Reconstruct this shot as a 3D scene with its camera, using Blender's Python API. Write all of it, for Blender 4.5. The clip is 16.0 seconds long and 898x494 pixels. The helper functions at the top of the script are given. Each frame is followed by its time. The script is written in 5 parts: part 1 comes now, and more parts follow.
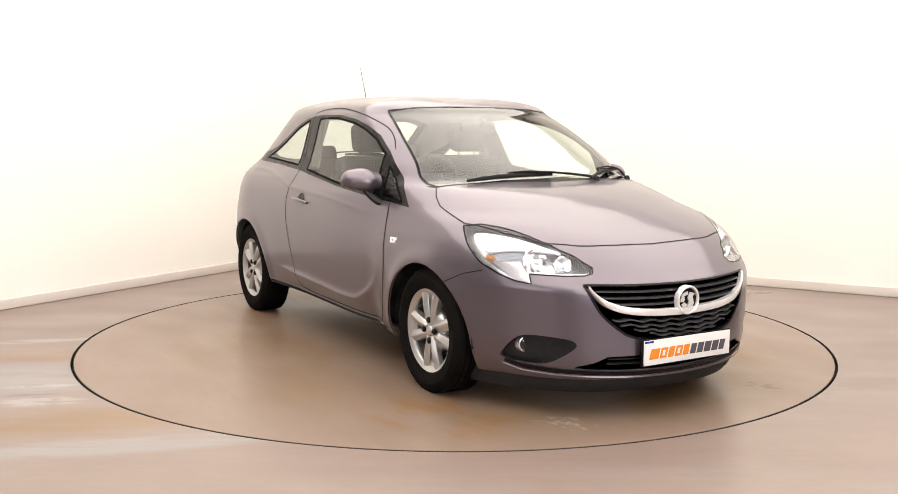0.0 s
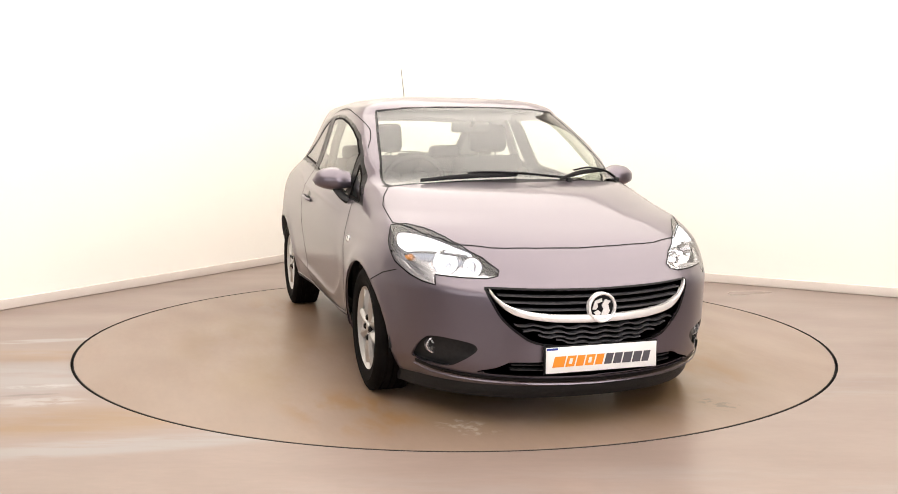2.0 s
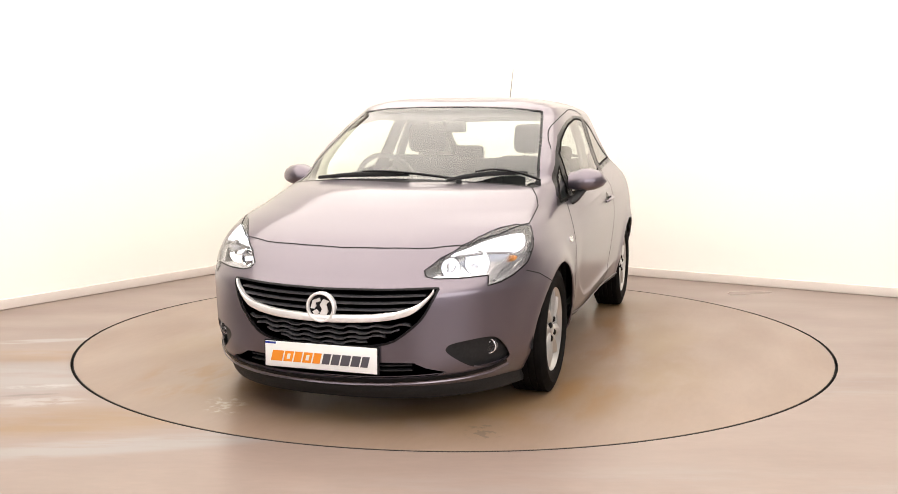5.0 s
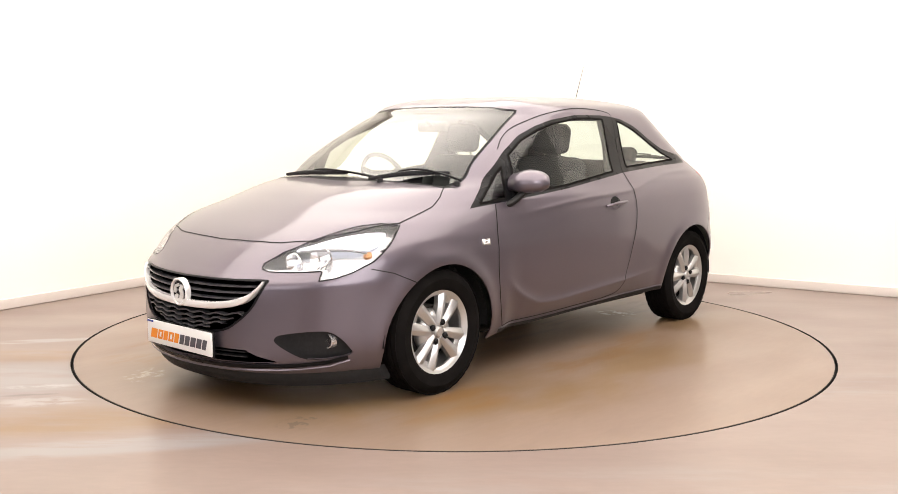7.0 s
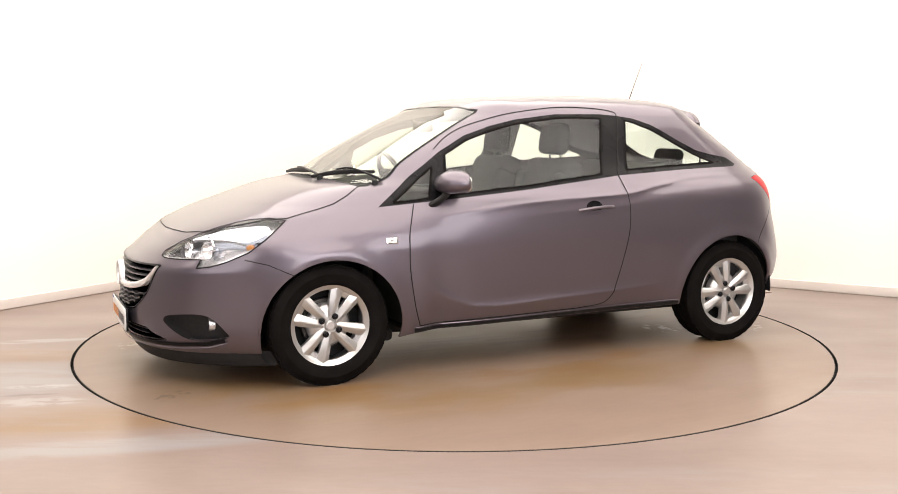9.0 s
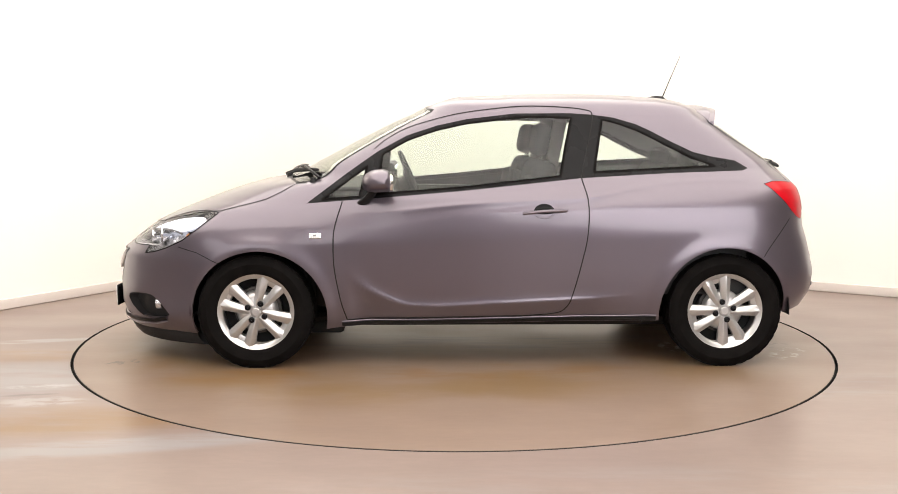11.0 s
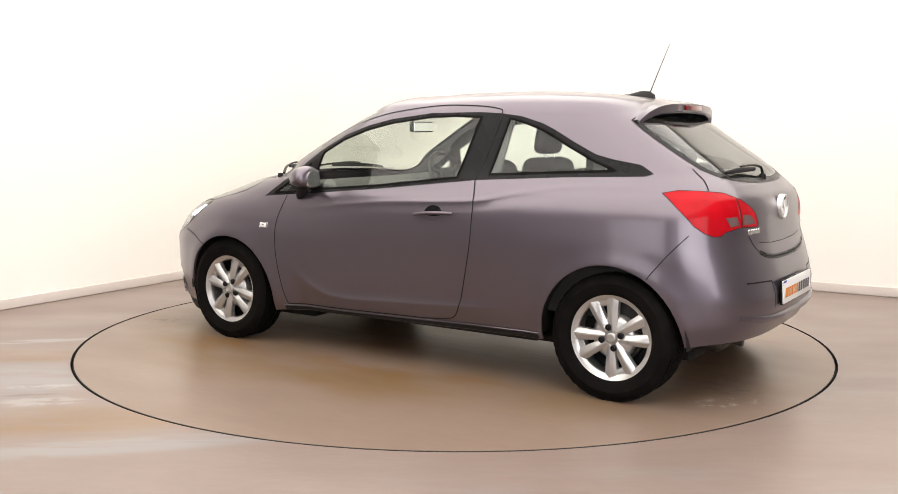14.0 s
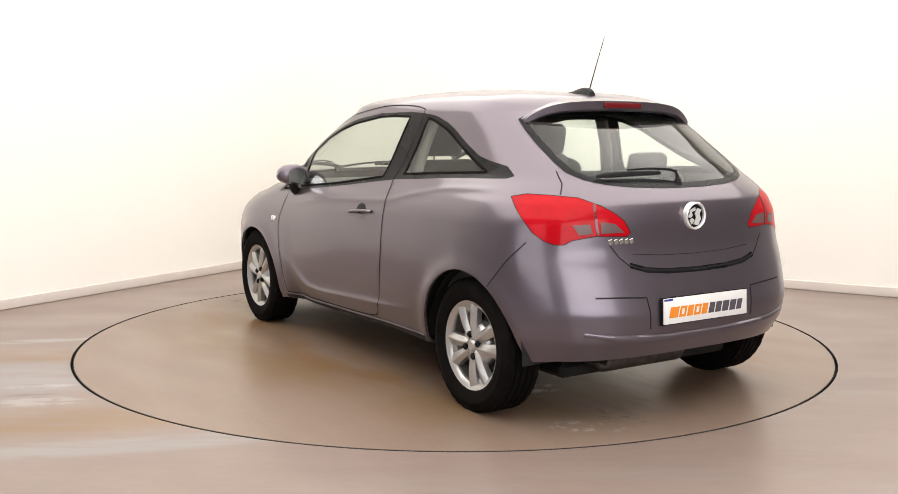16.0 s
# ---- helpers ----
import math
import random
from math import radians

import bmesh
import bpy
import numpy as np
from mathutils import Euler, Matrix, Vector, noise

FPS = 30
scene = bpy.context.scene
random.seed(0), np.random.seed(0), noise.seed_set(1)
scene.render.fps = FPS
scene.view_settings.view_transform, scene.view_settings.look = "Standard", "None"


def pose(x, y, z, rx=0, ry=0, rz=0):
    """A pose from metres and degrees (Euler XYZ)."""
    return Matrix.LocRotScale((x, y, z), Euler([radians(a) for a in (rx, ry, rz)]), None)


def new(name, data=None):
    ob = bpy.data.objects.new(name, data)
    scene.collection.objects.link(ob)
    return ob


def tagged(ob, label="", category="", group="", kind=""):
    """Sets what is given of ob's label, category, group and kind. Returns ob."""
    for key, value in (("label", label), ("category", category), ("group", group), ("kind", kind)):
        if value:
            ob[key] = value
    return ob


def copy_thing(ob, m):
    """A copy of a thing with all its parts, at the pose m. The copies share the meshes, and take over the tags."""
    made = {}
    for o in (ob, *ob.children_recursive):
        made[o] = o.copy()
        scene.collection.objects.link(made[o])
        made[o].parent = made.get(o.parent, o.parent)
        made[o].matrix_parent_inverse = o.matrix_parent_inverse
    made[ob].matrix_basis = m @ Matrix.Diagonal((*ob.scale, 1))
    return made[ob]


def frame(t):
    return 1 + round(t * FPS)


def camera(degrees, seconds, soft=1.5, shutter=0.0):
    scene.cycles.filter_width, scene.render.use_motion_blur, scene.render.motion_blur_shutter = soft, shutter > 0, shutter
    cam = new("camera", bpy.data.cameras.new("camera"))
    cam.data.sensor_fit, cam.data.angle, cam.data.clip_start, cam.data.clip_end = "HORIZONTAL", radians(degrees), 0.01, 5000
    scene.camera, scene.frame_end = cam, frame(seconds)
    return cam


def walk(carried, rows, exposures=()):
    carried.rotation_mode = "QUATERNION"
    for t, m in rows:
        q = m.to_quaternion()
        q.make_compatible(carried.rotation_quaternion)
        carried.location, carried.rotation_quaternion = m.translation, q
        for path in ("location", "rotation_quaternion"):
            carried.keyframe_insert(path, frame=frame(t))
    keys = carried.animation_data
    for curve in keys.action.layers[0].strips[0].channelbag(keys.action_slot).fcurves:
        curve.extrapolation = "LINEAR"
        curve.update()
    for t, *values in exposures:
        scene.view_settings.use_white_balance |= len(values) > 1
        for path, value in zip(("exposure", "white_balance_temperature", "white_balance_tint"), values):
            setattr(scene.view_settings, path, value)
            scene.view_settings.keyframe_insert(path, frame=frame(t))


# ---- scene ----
from mathutils.bvhtree import BVHTree

cam = camera(49.93, 16.0, soft=0.6)
EYE = pose(0, -5.918, 1.259, 90 - 6.839, -0.184, 0.315)
walk(cam, [(0.0, EYE), (16.0, EYE)], exposures=[
    (0.0, -0.30, 6700, 12), (2.0, -0.25, 6700, 12), (3.5, -0.16, 6700, 12), (5.0, -0.20, 6700, 12), (7.5, -0.10, 6700, 13), (9.0, -0.12, 6680, 13),
    (11.5, -0.24, 6580, 11), (14.5, -0.40, 6480, 11), (16.0, -0.44, 6460, 11)])

# ---- world and light ----
LAMP_POWER = 3.4
LIGHT_SIZE = 7.4
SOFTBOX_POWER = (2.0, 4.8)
world = bpy.data.worlds.new("studio_world")
scene.world = world
world.use_nodes = True
world.node_tree.nodes["Background"].inputs[0].default_value = (1.0, 0.96, 0.9, 1)
world.node_tree.nodes["Background"].inputs[1].default_value = 0.02


# ---- materials ----
def material(name, color, rough=0.5, metal=0.0, coat=0.0, spec=0.5, var=0.0, var_scale=3.0, grain=0.0, grain_scale=80.0,
             bump=0.0, bump_scale=200.0, transmission=0.0, ior=1.45, emit=None, emit_strength=0.0, rough_var=0.0, coat_rough=0.05):
    m = bpy.data.materials.new(name)
    m.use_nodes = True
    nt = m.node_tree
    b = nt.nodes["Principled BSDF"]
    b.inputs["Base Color"].default_value = (*color, 1)
    b.inputs["Roughness"].default_value = rough
    b.inputs["Metallic"].default_value = metal
    b.inputs["Coat Weight"].default_value = coat
    b.inputs["Coat Roughness"].default_value = coat_rough
    b.inputs["Specular IOR Level"].default_value = spec
    b.inputs["Transmission Weight"].default_value = transmission
    b.inputs["IOR"].default_value = ior
    if emit:
        b.inputs["Emission Color"].default_value = (*emit, 1)
        b.inputs["Emission Strength"].default_value = emit_strength
    tc = nt.nodes.new("ShaderNodeTexCoord")

    def tex(scale, detail):
        n = nt.nodes.new("ShaderNodeTexNoise")
        n.inputs["Scale"].default_value = scale
        n.inputs["Detail"].default_value = detail
        nt.links.new(tc.outputs["Object"], n.inputs["Vector"])
        return n.outputs["Fac"]

    if var or grain:
        last = None
        for amount, scale in ((var, var_scale), (grain, grain_scale)):
            if not amount:
                continue
            mr = nt.nodes.new("ShaderNodeMapRange")
            mr.inputs[1].default_value, mr.inputs[2].default_value = 0.3, 0.7
            mr.inputs[3].default_value, mr.inputs[4].default_value = 1 - amount, 1 + amount
            nt.links.new(tex(scale, 6), mr.inputs[0])
            if last is None:
                last = mr.outputs[0]
            else:
                mu = nt.nodes.new("ShaderNodeMath")
                mu.operation = "MULTIPLY"
                nt.links.new(last, mu.inputs[0])
                nt.links.new(mr.outputs[0], mu.inputs[1])
                last = mu.outputs[0]
        vm = nt.nodes.new("ShaderNodeVectorMath")
        vm.operation = "SCALE"
        vm.inputs[0].default_value = color
        nt.links.new(last, vm.inputs["Scale"])
        nt.links.new(vm.outputs[0], b.inputs["Base Color"])
    if rough_var:
        mr = nt.nodes.new("ShaderNodeMapRange")
        mr.inputs[1].default_value, mr.inputs[2].default_value = 0.3, 0.7
        mr.inputs[3].default_value, mr.inputs[4].default_value = rough - rough_var, rough + rough_var
        nt.links.new(tex(var_scale * 2.3, 5), mr.inputs[0])
        nt.links.new(mr.outputs[0], b.inputs["Roughness"])
    if bump:
        bn = nt.nodes.new("ShaderNodeBump")
        bn.inputs["Strength"].default_value = bump
        bn.inputs["Distance"].default_value = 0.002
        nt.links.new(tex(bump_scale, 4), bn.inputs["Height"])
        nt.links.new(bn.outputs[0], b.inputs["Normal"])
    return m


PAINT = material("grey_metallic_paint", (0.151, 0.130, 0.156), 0.34, 0.80, 0.6, grain=0.12, grain_scale=900, var=0.02, var_scale=2, coat_rough=0.08)
BLACK = material("black_gloss_trim", (0.007, 0.007, 0.008), 0.28, spec=0.16, rough_var=0.05)
PLASTIC = material("black_plastic", (0.014, 0.014, 0.015), 0.55, spec=0.3, bump=0.2, bump_scale=700, grain=0.2)
GAP = material("panel_gap_black", (0.008, 0.008, 0.008), 0.8)
RUBBER = material("tyre_rubber", (0.007, 0.0062, 0.006), 0.75, spec=0.05, bump=0.25, bump_scale=400, var=0.25, var_scale=12)
ALLOY = material("silver_wheel_paint", (0.50, 0.495, 0.49), 0.28, 0.7, 0.4, grain=0.05, grain_scale=600)
STEEL = material("dark_brake_steel", (0.09, 0.085, 0.08), 0.45, 0.8, var=0.3, var_scale=25)
CHROME = material("chrome", (0.86, 0.86, 0.86), 0.10, 1.0)
SATIN = material("bright_satin_chrome", (0.88, 0.88, 0.88), 0.22, 0.45, 0.6)
SLAT = material("grille_slat_plastic", (0.045, 0.045, 0.05), 0.30, spec=0.6)
FABRIC = material("charcoal_seat_cloth", (0.030, 0.031, 0.034), 0.85, bump=0.12, bump_scale=500, grain=0.12, grain_scale=300)
CABIN = material("charcoal_cabin_plastic", (0.035, 0.035, 0.036), 0.65, bump=0.06, bump_scale=400, var=0.1)
LINER = material("pale_grey_headliner", (0.32, 0.31, 0.29), 0.9, bump=0.3, bump_scale=700, grain=0.08)
PLATE_WHITE = material("white_plate_plastic", (0.80, 0.80, 0.79), 0.3, var=0.02)
ORANGE = material("orange_ink", (0.80, 0.26, 0.02), 0.4)
INK = material("dark_grey_ink", (0.075, 0.07, 0.085), 0.4)
BLUE = material("blue_ink", (0.01, 0.03, 0.25), 0.4)
RED_LENS = material("red_lamp_lens", (0.42, 0.002, 0.008), 0.35, spec=0.05, coat=0.25, coat_rough=0.02, var=0.12, var_scale=14)
DARK_RED = material("dark_red_lamp_lens", (0.14, 0.003, 0.006), 0.12, coat=0.6)
SMOKE = material("smoked_clear_lens", (0.13, 0.085, 0.085), 0.25, spec=0.3, coat=0.1)
REFLECTOR = material("lamp_reflector", (0.72, 0.72, 0.74), 0.2, 0.8, 0.3)
HOUSING = material("lamp_housing_silver", (0.66, 0.66, 0.68), 0.25, 0.75)
LAMP_DARK = material("lamp_housing_grey", (0.22, 0.22, 0.23), 0.3, 0.6)
AMBER = material("amber_bulb", (0.85, 0.35, 0.10), 0.25)
DRL = material("lit_lamp_glass", (0.9, 0.93, 1.0), 0.2, emit=(0.86, 0.90, 1.0), emit_strength=1.1)


def glass(name, tint, sheen=0.08):
    """Clear car glass: mostly see-through, with a mirror sheen that grows towards grazing views."""
    m = bpy.data.materials.new(name)
    m.use_nodes = True
    nt = m.node_tree
    nt.nodes.remove(nt.nodes["Principled BSDF"])
    out = nt.nodes["Material Output"]
    tr = nt.nodes.new("ShaderNodeBsdfTransparent")
    tr.inputs[0].default_value = (*tint, 1)
    gl = nt.nodes.new("ShaderNodeBsdfGlossy")
    gl.inputs["Roughness"].default_value = 0.02
    lw = nt.nodes.new("ShaderNodeLayerWeight")
    lw.inputs[0].default_value = 0.5
    pw = nt.nodes.new("ShaderNodeMath")
    pw.operation = "POWER"
    pw.inputs[1].default_value = 4.0
    nt.links.new(lw.outputs["Facing"], pw.inputs[0])
    fr = nt.nodes.new("ShaderNodeMapRange")
    fr.inputs[3].default_value, fr.inputs[4].default_value = sheen, 1.0
    nt.links.new(pw.outputs[0], fr.inputs[0])
    mx = nt.nodes.new("ShaderNodeMixShader")
    nt.links.new(fr.outputs[0], mx.inputs[0])
    nt.links.new(tr.outputs[0], mx.inputs[1])
    nt.links.new(gl.outputs[0], mx.inputs[2])
    nt.links.new(mx.outputs[0], out.inputs[0])
    return m


GLASS = glass("car_window_glass", (0.84, 0.90, 0.86), 0.045)
SCREEN_GLASS = glass("windscreen_glass", (0.88, 0.91, 0.85), 0.10)
LENS = glass("clear_lamp_lens", (0.96, 0.96, 0.97), 0.05)


# ---- mesh helpers ----
def part(name, bm, mat, parent=None, label="", smooth=True, sharp=35):
    me = bpy.data.meshes.new(name)
    layer = bm.verts.layers.float_vector.get("nrm")
    normals = [tuple(v[layer]) for v in bm.verts] if layer else None
    bm.to_mesh(me)
    bm.free()
    for m in (mat if isinstance(mat, (list, tuple)) else [mat]):
        me.materials.append(m)
    if smooth:
        me.polygons.foreach_set("use_smooth", [True] * len(me.polygons))
        if normals:
            me.normals_split_custom_set_from_vertices(normals)
        else:
            me.set_sharp_from_angle(angle=radians(sharp))
    ob = new(name, me)
    if parent:
        ob.parent = parent
    if label:
        tagged(ob, label)
    return ob


def box_bm(sx, sy, sz, at=(0, 0, 0), bevel=0.0, seg=2, rot=None, bm=None):
    bm = bm or bmesh.new()
    m = Matrix.Translation(at) @ (rot or Matrix()) @ Matrix.Diagonal((sx, sy, sz, 1))
    vs = bmesh.ops.create_cube(bm, size=1, matrix=m)["verts"]
    if bevel:
        es = list({e for v in vs for e in v.link_edges})
        bmesh.ops.bevel(bm, geom=es, offset=bevel, segments=seg, profile=0.5, affect="EDGES")
    return bm


def lathe(profile, n=48, axis="Y", bm=None, closed=False):
    """Turns a profile of (radius, along) round an axis."""
    bm = bm or bmesh.new()
    rings = []
    for r, a in profile:
        ring = []
        for k in range(n):
            c, s = math.cos(2 * math.pi * k / n) * r, math.sin(2 * math.pi * k / n) * r
            ring.append(bm.verts.new((c, a, s) if axis == "Y" else ((c, s, a) if axis == "Z" else (a, c, s))))
        rings.append(ring)
    pairs = list(zip(rings, rings[1:])) + ([(rings[-1], rings[0])] if closed else [])
    for a, b in pairs:
        for k in range(n):
            bm.faces.new((a[k], a[(k + 1) % n], b[(k + 1) % n], b[k]))
    bmesh.ops.recalc_face_normals(bm, faces=bm.faces)
    return bm


def tube(points, radius, n=8, bm=None, flat=1.0):
    """A round bar along points."""
    bm = bm or bmesh.new()
    pts = [Vector(p) for p in points]
    rings = []
    for i, p in enumerate(pts):
        t = (pts[min(i + 1, len(pts) - 1)] - pts[max(i - 1, 0)]).normalized()
        a = t.cross(Vector((0, 0, 1)) if abs(t.z) < 0.9 else Vector((1, 0, 0))).normalized()
        b = t.cross(a)
        r = radius(i / (len(pts) - 1)) if callable(radius) else radius
        rings.append([bm.verts.new(p + (a * math.cos(2 * math.pi * k / n) + b * flat * math.sin(2 * math.pi * k / n)) * r) for k in range(n)])
    for a, b in zip(rings, rings[1:]):
        for k in range(n):
            bm.faces.new((a[k], a[(k + 1) % n], b[(k + 1) % n], b[k]))
    bm.faces.new(rings[0][::-1])
    bm.faces.new(rings[-1])
    bmesh.ops.recalc_face_normals(bm, faces=bm.faces)
    return bm


def grid_faces(bm, rows):
    for a, b in zip(rows, rows[1:]):
        for k in range(len(a) - 1):
            bm.faces.new((a[k], a[k + 1], b[k + 1], b[k]))


def mirrored(bm):
    """A copy of bm on the other side of the car's middle plane."""
    o = bm.copy()
    layer = o.verts.layers.float_vector.get("nrm")
    for v in o.verts:
        v.co.y = -v.co.y
        if layer:
            v[layer] = Vector((v[layer].x, -v[layer].y, v[layer].z))
    bmesh.ops.reverse_faces(o, faces=o.faces)
    return o


def both_sides(bm):
    """bm and its mirror image in one bmesh, welded in the middle."""
    me = bpy.data.meshes.new("half")
    o = mirrored(bm)
    o.to_mesh(me)
    o.free()
    bm.from_mesh(me)
    bpy.data.meshes.remove(me)
    mid = [v for v in bm.verts if abs(v.co.y) < 1e-4]
    bmesh.ops.remove_doubles(bm, verts=mid, dist=2e-4)
    return bm


def smooth_curve(keys, step=24):
    """Catmull-Rom through a few keys."""
    ks = [Vector(k) for k in keys]
    ks = [2 * ks[0] - ks[1]] + ks + [2 * ks[-1] - ks[-2]]
    out = []
    for i in range(1, len(ks) - 2):
        a, b, c, d = ks[i - 1:i + 3]
        for j in range(step):
            t = j / step
            out.append(0.5 * (2 * b + (c - a) * t + (2 * a - 5 * b + 4 * c - d) * t * t + (3 * b - a - 3 * c + d) * t ** 3))
    out.append(ks[-2])
    return out


# ---- the studio ----
CORNER = Vector((-1.146, 4.15, 0))
ALONG = Vector((-0.514, -0.858, 0)).normalized()
ACROSS = Vector((0.858, -0.514, 0)).normalized()
ROOM_A, ROOM_B, ROOM_H = 11.5, 11.0, 3.3
ROOM = Matrix(((ACROSS.x, -ALONG.x, 0, CORNER.x), (ACROSS.y, -ALONG.y, 0, CORNER.y), (0, 0, 1, 0), (0, 0, 0, 1)))
DISC_R = 2.224


def wall_material():
    return material("white_studio_wall", (0.89, 0.87, 0.82), 0.75, var=0.012, var_scale=0.8, bump=0.08, bump_scale=60)


def floor_material(name, base, stains):
    m = bpy.data.materials.new(name)
    m.use_nodes = True
    nt = m.node_tree
    b = nt.nodes["Principled BSDF"]
    tc = nt.nodes.new("ShaderNodeTexCoord")

    def noise_fac(scale, lo, hi, stretch=(1, 1, 1), turn=0.0, detail=4, shift=0.0):
        mp = nt.nodes.new("ShaderNodeMapping")
        mp.inputs["Scale"].default_value = stretch
        mp.inputs["Rotation"].default_value = (0, 0, turn)
        mp.inputs["Location"].default_value = (shift, shift, 0)
        nt.links.new(tc.outputs["Object"], mp.inputs[0])
        n = nt.nodes.new("ShaderNodeTexNoise")
        n.inputs["Scale"].default_value = scale
        n.inputs["Detail"].default_value = detail
        n.inputs["Roughness"].default_value = 0.6
        nt.links.new(mp.outputs[0], n.inputs["Vector"])
        r = nt.nodes.new("ShaderNodeMapRange")
        r.interpolation_type = "SMOOTHSTEP"
        r.inputs[1].default_value, r.inputs[2].default_value = lo, hi
        nt.links.new(n.outputs["Fac"], r.inputs[0])
        return r.outputs[0]

    def mix(fac, a, col, strength=1.0):
        mx = nt.nodes.new("ShaderNodeMix")
        mx.data_type = "RGBA"
        if strength != 1.0:
            mu = nt.nodes.new("ShaderNodeMath")
            mu.operation = "MULTIPLY"
            mu.inputs[1].default_value = strength
            nt.links.new(fac, mu.inputs[0])
            fac = mu.outputs[0]
        nt.links.new(fac, mx.inputs[0])
        if isinstance(a, tuple):
            mx.inputs[6].default_value = (*a, 1)
        else:
            nt.links.new(a, mx.inputs[6])
        mx.inputs[7].default_value = (*col, 1)
        return mx.outputs[2]

    col = mix(noise_fac(1.1, 0.25, 0.8, detail=2), base, tuple(c * 0.88 for c in base))
    col = mix(noise_fac(3.1, 0.2, 0.8, detail=3), col, tuple(c * 1.12 for c in base), 0.5)
    col = mix(noise_fac(7.0, 0.30, 0.75, (0.35, 1.3, 1), detail=3, shift=3.1), col, tuple(c * 0.84 for c in base), 0.45)
    col = mix(noise_fac(26.0, 0.25, 0.8, (0.4, 1.2, 1), detail=2, shift=9.3), col, tuple(c * 0.80 for c in base), 0.4)
    for (cx, cy), (rx, ry), turn, scale, lo, hi, stretch, colour, strength in stains:
        mp = nt.nodes.new("ShaderNodeMapping")
        mp.vector_type = "TEXTURE"
        mp.inputs["Location"].default_value = (cx, cy, 0)
        mp.inputs["Rotation"].default_value = (0, 0, turn)
        mp.inputs["Scale"].default_value = (rx, ry, 1)
        nt.links.new(tc.outputs["Object"], mp.inputs[0])
        ln = nt.nodes.new("ShaderNodeVectorMath")
        ln.operation = "LENGTH"
        nt.links.new(mp.outputs[0], ln.inputs[0])
        fall = nt.nodes.new("ShaderNodeMapRange")
        fall.interpolation_type = "SMOOTHSTEP"
        fall.inputs[1].default_value, fall.inputs[2].default_value = 1.0, 0.45
        nt.links.new(ln.outputs["Value"], fall.inputs[0])
        mu = nt.nodes.new("ShaderNodeMath")
        mu.operation = "MULTIPLY"
        nt.links.new(fall.outputs[0], mu.inputs[0])
        nt.links.new(noise_fac(scale, lo, hi, stretch, -turn, shift=cx * 3 + cy), mu.inputs[1])
        col = mix(mu.outputs[0], col, colour, strength)
    nt.links.new(col, b.inputs["Base Color"])
    rr = nt.nodes.new("ShaderNodeMapRange")
    rr.inputs[3].default_value, rr.inputs[4].default_value = 0.27, 0.38
    nt.links.new(noise_fac(1.7, 0.2, 0.8, (0.6, 1.3, 1), detail=1), rr.inputs[0])
    nt.links.new(rr.outputs[0], b.inputs["Roughness"])
    b.inputs["Specular IOR Level"].default_value = 0.5
    return m


